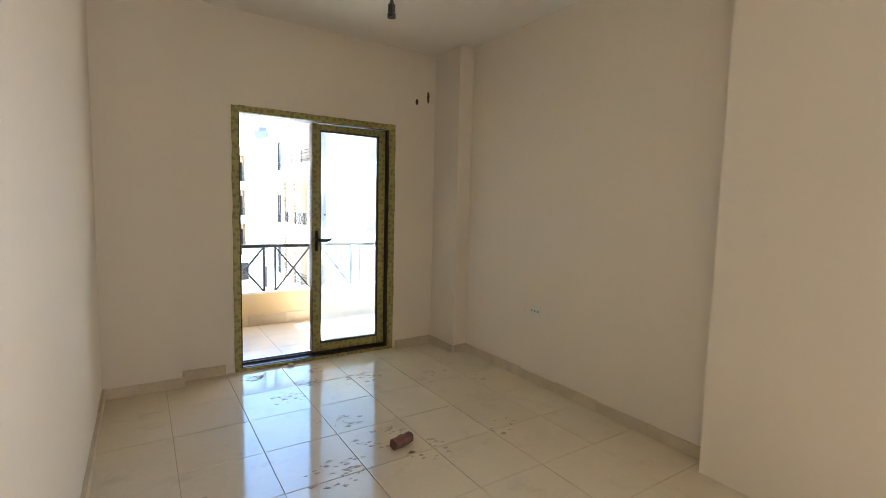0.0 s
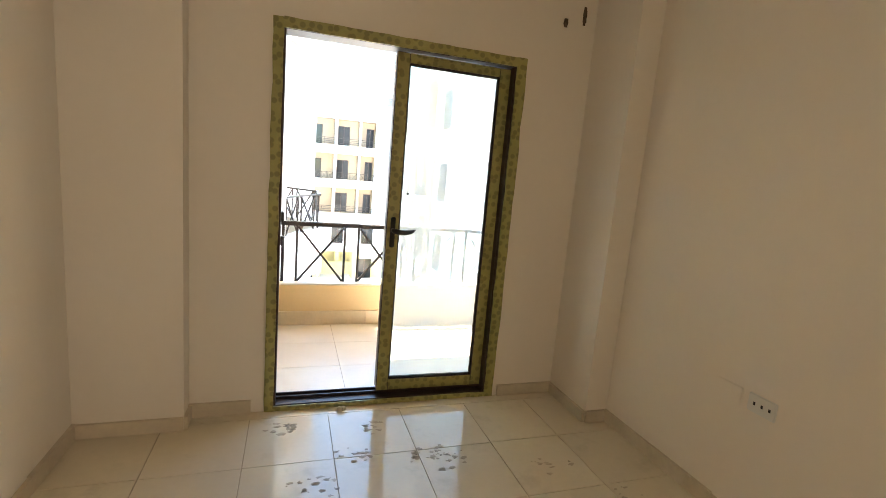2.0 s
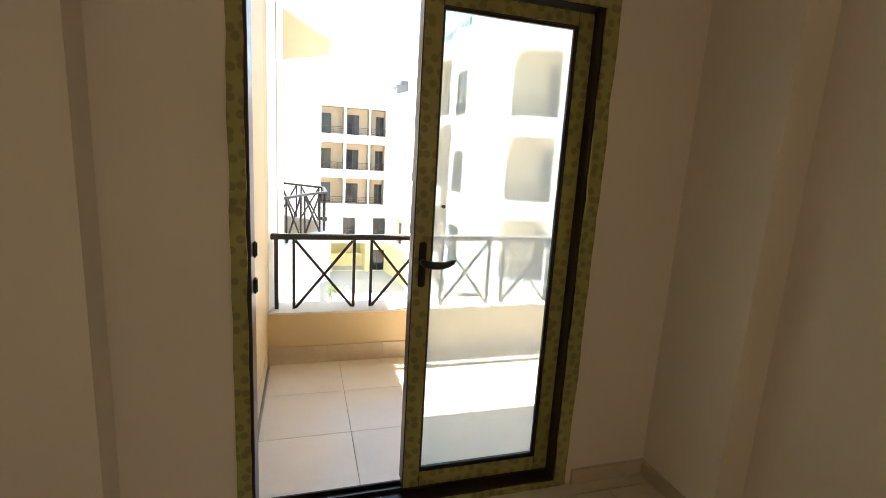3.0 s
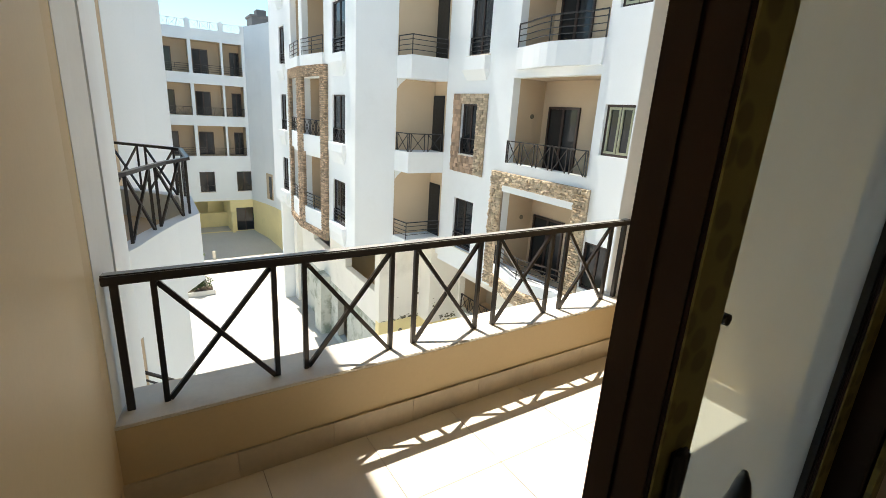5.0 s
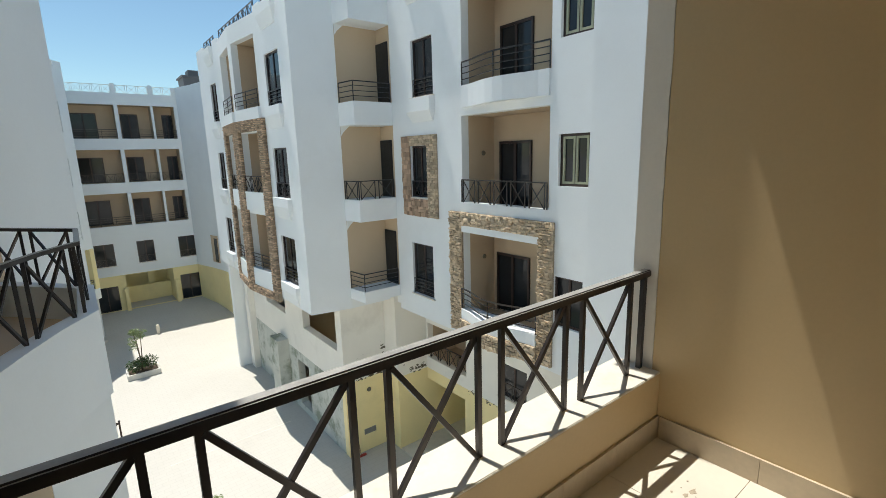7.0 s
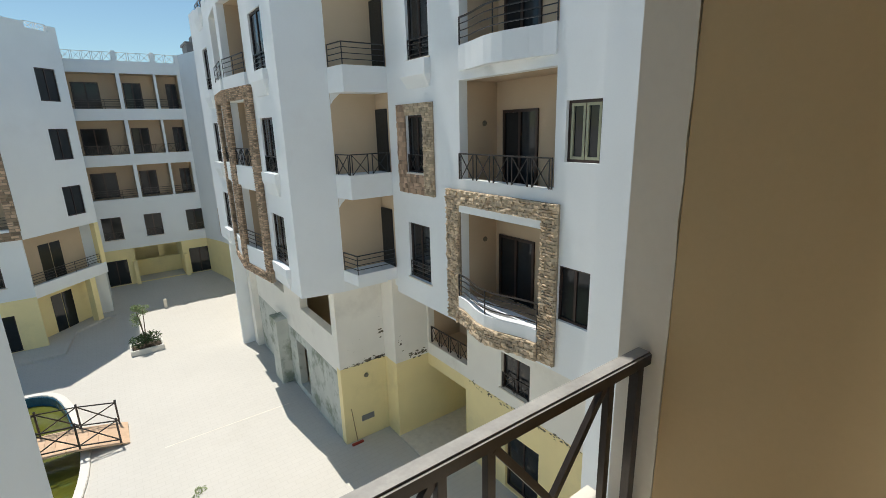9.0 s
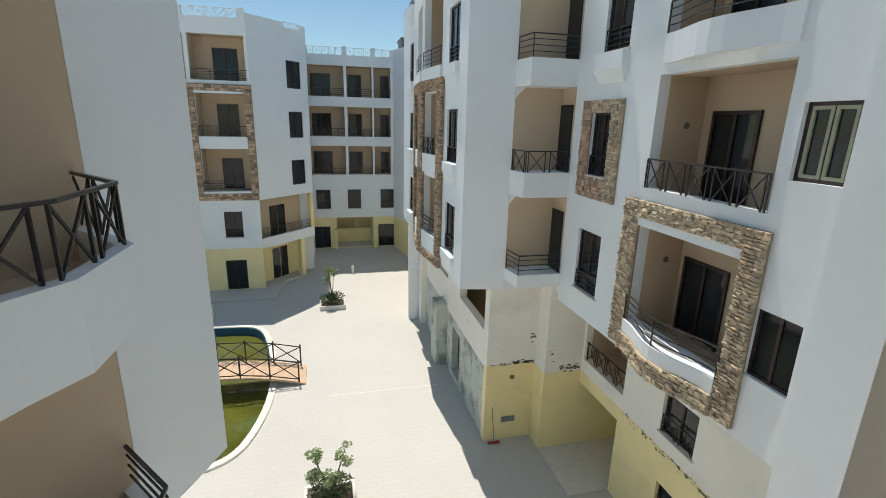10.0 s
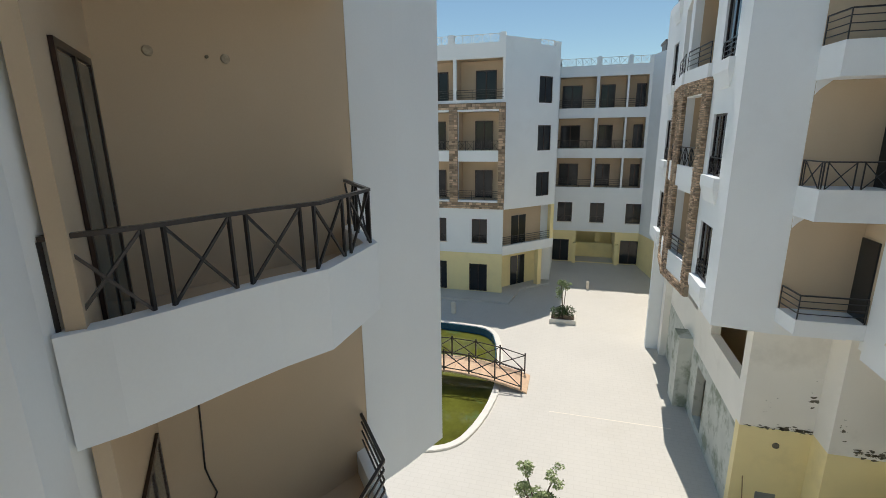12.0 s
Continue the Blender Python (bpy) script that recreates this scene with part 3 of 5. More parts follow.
# sockets, holes, lamp, litter
for y, holes in ((-1.235, 0), (-1.395, 3)):
    s = thing("wall_socket", "white double wall socket in the plaster" if holes else "blank white socket cover on the wall", "socket", (XR, y, 0.6))
    bm = bmesh.new()
    box(bm, -0.010, 0.0, -0.065, 0.065, -0.042, 0.042)
    bmesh.ops.bevel(bm, geom=bm.edges[:], offset=0.004, segments=2, affect="EDGES")
    part("plate", bm, SOCKET if holes else PLASTER, s)
    for k in range(holes):
        bm = bmesh.new()
        box(bm, -0.0125, -0.0105, -0.042 + k * 0.035, -0.033 + k * 0.035, -0.007, 0.007)
        part("opening", bm, BLACK, s)
for x, z, w, h in ((1.735, 2.475, 0.026, 0.026), (1.865, 2.535, 0.018, 0.055)):
    bm = bmesh.new()
    box(bm, x - w, x + w, -0.0035, -0.0005, z - h, z + h)
    bmesh.ops.subdivide_edges(bm, edges=bm.edges[:], cuts=4, use_grid_fill=True)
    for v in bm.verts:
        q = Vector((v.co.x - x, 0, v.co.z - z))
        q.x *= 0.75 + 0.3 * noise.noise(v.co * 40)
        if abs(q.x) > w * 0.6 and abs(q.z) > h * 0.6:
            q *= 0.72
        v.co.x, v.co.z = x + q.x, z + q.z
    tagged(mesh_object("wall_hole", bm, material("raw_hole", (0.09, 0.06, 0.035), 0.95, vary=0.4, scale=40)), "rough unfilled hole chiselled in plaster", "hole", "holes in the wall")
lamp = thing("lamp_holder", "black bare bulb holder hanging on its cable", "lamp holder", (0.62, -1.66, CEIL))
bm = bmesh.new()
tube(bm, [(0, 0, 0), (0.004, 0.002, -0.18), (0, 0, -0.37)], 0.0035, 6)
part("cable", bm, WIRE, lamp)
bm = bmesh.new()
tube(bm, [(0, 0, -0.36), (0, 0, -0.38), (0, 0, -0.385), (0, 0, -0.43), (0, 0, -0.435), (0, 0, -0.455)], [0.008, 0.016, 0.021, 0.021, 0.024, 0.024], 14)
part("socket_body", bm, BLACK, lamp, smooth=False)
bm = bmesh.new()
tube(bm, [(0.60, -1.80, 0.034), (0.66, -1.79, 0.036), (0.73, -1.765, 0.034)], [0.034, 0.036, 0.033], 10)
bmesh.ops.subdivide_edges(bm, edges=bm.edges[:], cuts=2, use_grid_fill=True)
for v in bm.verts:
    v.co += Vector((noise.noise(v.co * 30), noise.noise(v.co * 30 + Vector((9, 0, 0))), 0)) * 0.007
tagged(mesh_object("broken_clay_piece", bm, CLAY), "broken brown clay piece lying on the tiles", "rubble")
bm = bmesh.new()
for k in range(2):
    bmesh.ops.create_icosphere(bm, subdivisions=2, radius=0.016, matrix=Matrix.Translation((0.46 + 0.02 * k, -0.06, 0.014)))
for v in bm.verts:
    v.co += Vector((noise.noise(v.co * 60), noise.noise(v.co * 60 + Vector((3, 0, 0))), 0)) * 0.006
tagged(mesh_object("plaster_crumb", bm, FOAM), "pale plaster crumb at the door sill", "rubble")


def mud_patch(cx, cy, r, seed, n=16, floor_z=0.0):
    bm = bmesh.new()
    rnd = random.Random(seed)
    for _ in range(n):
        a, q = rnd.uniform(0, math.tau), r * math.sqrt(rnd.random())
        x, y, s = cx + q * math.cos(a), cy + 0.7 * q * math.sin(a), rnd.uniform(0.003, 0.017)
        ring = [(x + s * rnd.uniform(0.3, 1.9) * math.cos(t), y + s * rnd.uniform(0.2, 1.3) * math.sin(t)) for t in [i * math.tau / 8 for i in range(8)]]
        prism(bm, ring, floor_z + 0.0003, floor_z + 0.0014)
    return tagged(mesh_object("mud_stain", bm, DIRT), "dried mud smears on the glossy tiles", "stain", "mud on the floor", "stuff")


for i, (cx, cy, r, n) in enumerate(((0.12, -0.20, 0.10, 22), (0.62, -0.28, 0.10, 14), (0.92, -0.62, 0.16, 40), (0.25, -0.75, 0.14, 18), (0.45, -1.3, 0.16, 16), (0.62, -1.62, 0.18, 30),
                                    (0.25, -1.85, 0.2, 30), (1.5, -0.8, 0.12, 10), (1.75, -1.1, 0.1, 10), (-0.45, -1.75, 0.1, 10), (0.5, -0.5, 0.12, 14), (0.8, -1.9, 0.16, 22), (1.4, -1.9, 0.15, 10))):
    mud_patch(cx, cy, r, i, n)
for i, (cx, cy, r, n) in enumerate(((2.72, 1.36, 0.12, 10), (2.45, 1.02, 0.2, 7), (2.1, 0.8, 0.2, 5))):
    mud_patch(cx, cy, r, 40 + i, n, -0.05)

# =====================================================================
# our balcony
# =====================================================================
BX0, BX1, BY0, BY1, BZ = 0.0, 3.06, 1.71, 1.96, -0.05
bm = bmesh.new()
box(bm, BX0, BX1, WT, BY1, -0.3, BZ - 0.008)
floor_balcony = tagged(mesh_object("balcony_floor", bm, GROUT), "sunlit cream tiled balcony floor", "floor", kind="structure")
bm = bmesh.new()
box(bm, BX0, BX1, BY0, BY1 - 0.003, -0.3, 0.335)
tagged(mesh_object("balcony_parapet", bm, BEIGE), "low beige rendered balcony parapet", "parapet", kind="structure")
bm = bmesh.new()
box(bm, BX0, BX1 - 0.002, BY0 - 0.004, BY1 + 0.02, 0.337, 0.352)
bmesh.ops.bevel(bm, geom=bm.edges[:], offset=0.004, segments=2, affect="EDGES")
tagged(mesh_object("parapet_cap", bm, SILL), "pale dusty parapet top", "parapet", kind="structure")
bm = bmesh.new()
prism(bm, [(-0.22, WT), (0.0, WT), (0.012, 1.66), (0.025, 1.74), (-0.22, 1.74)], -0.3, 3.0)
tagged(mesh_object("balcony_wall_west", bm, BEIGE), "beige rendered balcony side wall", "wall", kind="structure")
bm = bmesh.new()
prism(bm, [(-0.22, 1.741), (0.027, 1.741), (0.045, 1.83), (0.075, 1.94), (-0.22, 1.965)], -0.3, 3.0)
tagged(mesh_object("balcony_wall_tip", bm, WHITE), "white painted wall end beside the railing", "wall", kind="structure")
bm = bmesh.new()
box(bm, BX1, BX1 + 0.24, WT, 1.755, -0.3, 3.0)
tagged(mesh_object("balcony_wall_east", bm, BEIGE), "beige rendered balcony side wall with a sunlit wedge", "wall", kind="structure")
bm = bmesh.new()
box(bm, BX1 - 0.003, BX1 + 0.24, 1.757, 1.90, 0.3525, 3.0)
box(bm, BX1 + 0.001, BX1 + 0.24, 1.757, 1.90, -0.3, 0.3515)
bmesh.ops.subdivide_edges(bm, edges=[e for e in bm.edges if e.calc_length() > 1.5], cuts=24, use_grid_fill=True)
for v in bm.verts:
    if v.co.y < 1.76 and v.co.x < BX1:
        v.co.y += 0.004 * noise.noise(v.co * 6) + 0.003 * noise.noise(v.co * 25)
tagged(mesh_object("balcony_wall_end", bm, CREAM), "cream wall end beside the balcony rail", "wall", kind="structure")
bm = bmesh.new()
box(bm, XR, BX1 + 0.24, 0.0, WT, -0.3, 3.0)
tagged(mesh_object("balcony_back_wall", bm, BEIGE), "beige rendered wall beside the balcony door", "wall", kind="structure")
outer = Face((-0.22, WT + 0.002), (XR, WT + 0.002), True)
bm = bmesh.new()
outer.wall(bm, 0.22, XR + 0.22, BZ - 0.008, 2.76, 0.02, [(DX0 + 0.22, DX1 + 0.22, -0.008, DZ)])
tagged(mesh_object("balcony_door_wall", bm, BEIGE), "beige render round the balcony door", "wall", kind="structure")
bm = bmesh.new()
box(bm, -0.22, BX1 + 0.24, WT, 1.76, 2.76, 3.0)
box(bm, -0.22, BX1 + 0.24, 1.50, 1.76, 3.0, 3.36)
# unseen block, added to cast the shade beside the east wall's sunlit wedge
prism(bm, [(BX1 - 0.03, 1.51), (BX1 - 0.335, 3.06), (BX1 + 0.24, 3.06), (BX1 + 0.24, 1.51)], 3.66, 5.8)
tagged(mesh_object("balcony_ceiling_shade_block", bm, BEIGE), "beige slab of the balcony above, with an unseen added shade block", "ceiling", kind="structure")
bm = bmesh.new()
box(bm, XL - 0.2, BX1 + 0.24, YB - 0.2, 1.49, CEIL + 0.21, 6.9)
tagged(mesh_object("upper_storey", bm, WHITE), "white upper storey of the building", "building", kind="structure")
bm = bmesh.new()
box(bm, XL - 0.2, BX1 + 0.24, YB - 0.2, 1.9, -9.4, -0.31)
tagged(mesh_object("lower_storeys", bm, WHITE), "white lower storeys of the building", "building", kind="structure")
for a, b in (((BX0, BY0), (BX1, BY0)), ((BX1, 1.69), (BX1, WT + 0.02)), ((BX0, WT + 0.02), (BX0, 1.69))):
    F = Face(a, b)
    n = round(F.length / 0.44)
    for k in range(n):
        bm = bmesh.new()
        F.box(bm, F.length * k / n + 0.001, F.length * (k + 1) / n - 0.001, 0.0, 0.014, BZ, 0.085)
        part("skirting_tile", bm, SKIRT, floor_balcony)

railing = thing("balcony_railing", "dark brown painted iron balcony railing with crossed bars", "railing", (1.53, 1.82, 0.352))


def at_rail(ob):
    ob.matrix_parent_inverse = Matrix.Translation((-1.53, -1.82, -0.352))
    return ob


RY, RZ0, RZ1 = 1.815, 0.352, 0.93
bm = bmesh.new()
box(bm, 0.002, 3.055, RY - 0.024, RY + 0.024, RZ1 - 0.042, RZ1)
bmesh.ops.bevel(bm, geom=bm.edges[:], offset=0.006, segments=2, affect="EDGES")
top_rail = at_rail(part("top_rail", bm, IRON, railing, "brown painted top rail, its top dusty, worn and painted sunlit"))
top_rail.data.materials.append(DUSTY_SUNLIT_IRON)
# upward faces take the paler colour: dust plus painted-in sunlight
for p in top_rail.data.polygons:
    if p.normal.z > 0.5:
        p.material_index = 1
PANELS = [(0.2, 0.645), (0.778, 1.22), (1.357, 1.772), (1.903, 2.33), (2.462, 2.89)]
for x in [0.075, *[x for p in PANELS for x in p], 3.02]:
    bm = bmesh.new()
    w = 0.02 if 0.1 < x < 3 else 0.026
    box(bm, x - w / 2 * 1.1, x + w / 2 * 1.1, RY - w / 2, RY + w / 2, RZ0 - 0.01, RZ1 - 0.042)
    at_rail(part("post", bm, IRON, railing))
for a, b in PANELS:
    for z0, z1 in ((RZ0 + 0.005, RZ1 - 0.05), (RZ1 - 0.05, RZ0 + 0.005)):
        bm = bmesh.new()
        dy = 0.004 if z0 < z1 else -0.004
        bar(bm, (a + 0.012, RY + dy, z0), (b - 0.012, RY + dy, z1), 0.016, 0.02)
        at_rail(part("cross_bar", bm, IRON, railing))

# =====================================================================
# the neighbour's bowed balconies
# =====================================================================
GROUND = -9.4
nb = thing("neighbour_wing", "white rendered wing with bowed balconies and brown rails", "building", (0, 5, GROUND))
BOW = [(-0.17, 3.46), (-0.02, 3.68), (0.12, 3.97), (0.25, 4.30), (0.42, 4.68), (0.64, 5.06), (0.64, 6.07), (-0.10, 6.95)]
NBZ = 0.07  # its floors lie a little higher than ours


def at_nb(ob):
    ob.matrix_parent_inverse = Matrix.Translation((0, -5, -GROUND))
    return ob


# the recess: a slanting door wall and a blank wall at right angles to it
NA = Face((-0.12, 3.62), (-1.10, 4.74), False)
NB = Face((-1.10, 4.74), (-0.05, 6.97), False)
ND0, ND1 = 0.37, 1.30
bm = bmesh.new()
prism(bm, [(-0.45, 1.972), (0.08, 1.972), (0.08, 3.12), (-0.20, 3.44), (-0.28, 3.66), (-0.6, 3.9)], -9.4, 6.9)
at_nb(part("pier", bm, WHITE, nb))
bm = bmesh.new()
prism(bm, [(-0.045, 6.965), (0.28, 7.6), (0.62, 8.4), (-2.6, 8.4), (-2.6, 4.2), (-1.25, 4.85), (-0.15, 7.05)], -3.5, 7.0)
at_nb(part("pier", bm, WHITE, nb))
bm = bmesh.new()
box(bm, -2.6, -0.5, 6.6, 8.2, GROUND, -3.502)
box(bm, -1.9, -0.4, 2.0, 6.4, GROUND, -6.7)
at_nb(part("lower_wall", bm, CREAM, nb))
for lev, head in ((-6.4 + NBZ, -3.54 + NBZ), (-3.18 + NBZ, -0.355 + NBZ), (NBZ, 2.94 + NBZ), (3.3 + NBZ, 5.64)):
    if lev > -5:
        bm = bmesh.new()
        strip_wall(bm, BOW, 0.14, lev - 0.35, lev + 0.37)
        bal = at_nb(part("balcony", bm, WHITE, nb, "white bowed balcony front"))
        bm = bmesh.new()
        prism(bm, [(-0.19, 3.56), *[(x - 0.013, y + 0.006) for x, y in BOW[1:-1]], (-0.11, 6.90), (-1.08, 4.75)], lev - 0.354, lev + 0.05)
        at_nb(part("slab", bm, TAN, nb))
        inset = [(-0.24, 3.54), (-0.06, 3.80), (0.07, 4.05), (0.19, 4.36), (0.36, 4.74), (0.58, 5.10), (0.58, 6.04), (-0.16, 6.92)]
        if -1 < lev < 1:
            rail_parts(nb, inset, lev + 0.37, lev + 0.93, "x", 0.024, "dark brown iron rail of crossed bars")
        else:
            rail_parts(nb, [(x - 0.06, y + 0.01) for x, y in BOW], lev + 0.37, lev + 0.93, "h", 0.024, "dark brown iron rail of level bars")
    bm = bmesh.new()
    NA.box(bm, 0, NA.length, -0.1, 0, lev - 0.25, head)
    NB.box(bm, 0, NB.length, -0.1, 0, lev - 0.25, head)
    at_nb(part("recess_wall", bm, TAN, nb, "beige balcony recess"))
    bm = bmesh.new()
    for a, b, c, d in ((ND0, ND0 + 0.045, 0, 1.97), (ND1 - 0.045, ND1, 0, 1.97), (ND0 + 0.045, ND1 - 0.045, 1.92, 1.97), ((ND0 + ND1) / 2 - 0.025, (ND0 + ND1) / 2 + 0.025, 0, 1.92)):
        NA.box(bm, a, b, 0.002, 0.03, lev + 0.05 + c, lev + 0.05 + d)
    nd = at_nb(part("balcony_door", bm, ALU, nb))
    bm = bmesh.new()
    NA.box(bm, ND0 + 0.045, ND1 - 0.045, 0.003, 0.02, lev + 0.06, lev + 1.95)
    at_nb(part("door_glass", bm, CURTAIN_GLASS, nb, "dark curtained glass"))
bm = bmesh.new()
prism(bm, [*BOW, (0.28, 7.6), (0.62, 8.4), (-2.6, 8.4), (-2.6, 3.5)], 5.65, 6.05)
at_nb(part("roof_slab", bm, WHITE, nb))
# unseen slab, added so its shadow bounds the sun patch on our balcony
bm = bmesh.new()
prism(bm, [(-2.6, 3.2), (0.46, 3.2), (0.50, 5.2), (-2.6, 5.2)], 6.95, 7.2)
at_nb(part("roof_shade_slab", bm, WHITE, nb))
for u, z, r in ((0.40, 2.22, 0.045), (0.88, 2.22, 0.016), (1.05, 2.22, 0.045)):
    bm = bmesh.new()
    tube(bm, [NB.p(u, 0.001, z), NB.p(u, 0.02, z), NB.p(u, 0.021, z)], [r, r * 0.9, r * 0.55], 12)
    at_nb(part("junction_box", bm, DIRT if r > 0.03 else FLAKE, nb, "open round junction box"))
bm = bmesh.new()
tube(bm, [NB.p(u, 0.015, z) for u, z in ((0.34, -0.5), (0.38, -0.9), (0.36, -1.4), (0.34, -1.8), (0.37, -1.95), (0.42, -2.14), (0.32, -2.33), (0.30, -2.42))], 0.009, 6)
at_nb(part("loose_cable", bm, WIRE, nb, "loose hanging cable"))

# =====================================================================
# the large building opposite (along the courtyard's far side)
# =====================================================================
FX, FZ0, TOP = 8.96, -3.57, 6.45
R = thing("apartment_building", "white five-storey apartment building with beige loggias and stone-framed balconies", "building", (9, 12, GROUND))


def at_r(ob):
    ob.matrix_parent_inverse = Matrix.Translation((-9, -12, -GROUND))
    return ob


def part_r(name, bm, mat, label=""):
    return at_r(part(name, bm, mat, R, label))


def settle(root):
    """Direct parts were built in world places: take the building's own place off again."""
    for o in root.children:
        o.matrix_parent_inverse = Matrix.Translation(-root.location)


FA = Face((FX, 6.1), (FX, 13.62), True)   # u = y - 6.1, looks to -x
y_ = lambda y: y - 6.1
HOLES_A = []
for lev in (-3, 0, 3):
    dz = lev
    if lev == -3:
        HOLES_A += [(y_(6.33), y_(7.12), -2.38, -1.2), (y_(11.68), y_(12.78), -2.82, -1.15)]
    else:
        HOLES_A += [(y_(6.27), y_(7.05), lev + 0.84 + lev * 0.015, lev + 1.95 + lev * 0.015)]
        HOLES_A += [(y_(11.78), y_(12.68), 0.32, 1.87)] if lev == 0 else [(y_(11.45), y_(12.48), 3.27, 4.86)]
LOGS = [(y_(7.29), y_(10.25), 0.3, 2.58), (y_(7.28), y_(10.2), 3.33, 5.6), (y_(7.5), y_(10.25), -2.75, -0.3)]
bm = bmesh.new()
FA.wall(bm, 0, FA.length, FZ0, TOP, 0.25, HOLES_A + LOGS)
part_r("wall", bm, WHITE)
loggia(R, FA, *LOGS[0], 1.2, (y_(8.82), y_(9.98), 1.9), None, floor=0.0)
loggia(R, FA, *LOGS[1], 1.2, (y_(8.8), y_(9.95), 1.88), None, floor=3.0)
loggia(R, FA, *LOGS[2], 1.2, (y_(8.85), y_(10.1), 1.75), None, floor=-3.0)
for h in HOLES_A:
    guard_style = {11: "h"}.get(round(h[0] + 6.1 - 0.4)) if h[2] != 0.32 else "x"
    window(R, FA, *h, depth=0.08, mullions=1, sill=h[0] > 1, mat=PALE_FILM if h[0] < 1 and h[2] > 0 else None, rail=guard_style)
# rails of the wide loggias: straight, bowed, bowed
rail_parts(R, [(FX - 0.04, 7.31), (FX - 0.04, 10.23)], 0.3, 0.92, "x", label="brown iron rail of crossed bars")
curve4 = [(FX - 0.02 - 0.28 * math.sin(math.pi * k / 10) ** 2, 7.3 + 2.88 * k / 10) for k in range(11)]
rail_parts(R, curve4, 3.33, 3.92, "h", label="brown iron rail of level bars")
bm = bmesh.new()
strip_wall(bm, [(x - 0.03, y) for x, y in curve4], -0.2, 2.78, 3.33)
part_r("balcony_front", bm, WHITE, "white bowed balcony front")
curve2 = [(FX - 0.12 - 0.30 * math.sin(math.pi * k / 10) ** 2, 7.52 + 2.7 * k / 10) for k in range(11)]
rail_parts(R, curve2, -2.72, -2.12, "h", label="brown iron rail of level bars")
bm = bmesh.new()
strip_wall(bm, [(x - 0.03, y) for x, y in curve2], -0.2, -3.015, -2.72)
part_r("balcony_front", bm, WHITE, "white bowed balcony front")
# boxes under and over the upper window
for z0, z1, ya, yb in ((2.55, 3.22, 11.38, 12.55), (5.85, 6.5, 11.3, 12.6)):
    bm = bmesh.new()
    zm = z1 - 0.38
    hexa(bm, [(FX, ya + 0.08, z0), (FX, yb - 0.08, z0), (FX - 0.03, yb - 0.08, z0), (FX - 0.03, ya + 0.08, z0), (FX, ya, zm), (FX, yb, zm), (FX - 0.2, yb, zm), (FX - 0.2, ya, zm)])
    box(bm, FX - 0.2, FX, ya, yb, zm + 0.001, z1)
    part_r("window_box", bm, WHITE, "white tapered box under the window")
# end strip towards our building
bm = bmesh.new()
box(bm, 8.72, 9.6, 1.0, 6.098, GROUND, TOP)
part_r("end_wall", bm, WHITE)
# lower storeys set back
LX = 10.4
FB = Face((LX, 5.0), (LX, 14.2), True)
v_ = lambda y: y - 5.0
low_holes = [(v_(9.15), v_(10.3), -6.0, -4.85), (v_(8.75), v_(10.1), -9.35, -7.4), (v_(11.9), v_(14.1), -6.0, -4.6)]
bm = bmesh.new()
FB.wall(bm, 0, v_(14.2), -6.45, FZ0, 0.25, low_holes + [(v_(11.9), v_(14.2), GROUND, -6.9)])
part_r("lower_wall", bm, CREAM, "cream wall with damp marks")
bm = bmesh.new()
FB.wall(bm, 0, v_(12.0), GROUND, -6.452, 0.25, low_holes)
FB.box(bm, v_(12.0), v_(14.2), -0.25, 0, -6.9, -6.452)
part_r("lower_wall", bm, YELLOW, "yellow painted ground storey")
window(R, FB, *low_holes[0], depth=0.1, rail="x")
window(R, FB, *low_holes[1], depth=0.1, sill=False)
loggia(R, FB, *low_holes[2], 1.4, None, "x", floor=-6.0)
bm = bmesh.new()
box(bm, FX + 0.25, LX, 6.1, 13.6, FZ0, FZ0 + 0.2)
part_r("soffit", bm, WHITE)
bm = bmesh.new()
box(bm, LX + 0.252, 13.0, 12.0 - 0.25, 11.998, GROUND, -6.9)
box(bm, 12.4, 12.6, 12.0, 14.2, GROUND, -6.9)
box(bm, LX + 0.002, 13.0, 12.0, 14.2, -6.9, -6.7)
part_r("passage_wall", bm, YELLOW)
bm = bmesh.new()
box(bm, 9.06, 12.4, 11.998, 14.198, GROUND + 0.002, GROUND + 0.05)
part_r("passage_floor", bm, SILL, "tan tiled passage floor")
# the corner block
bm = bmesh.new()
box(bm, 7.30, 9.05, 15.0, 15.3, -6.45, -3.0)
box(bm, 9.05, 12.6, 14.2, 15.2, -6.45, -3.0)
part_r("block_wall", bm, CREAM, "cream wall with cracked damp line")
bm = bmesh.new()
box(bm, 7.30, 9.05, 15.0, 15.3, GROUND, -6.452)
box(bm, 9.05, 12.6, 14.2, 15.2, GROUND, -6.452)
part_r("block_wall", bm, YELLOW, "yellow painted ground storey")
bm = bmesh.new()
box(bm, 7.95, 8.45, 14.985, 14.998, -8.72, -8.5)
part_r("vent_grille", bm, STEEL, "grey wall vent")
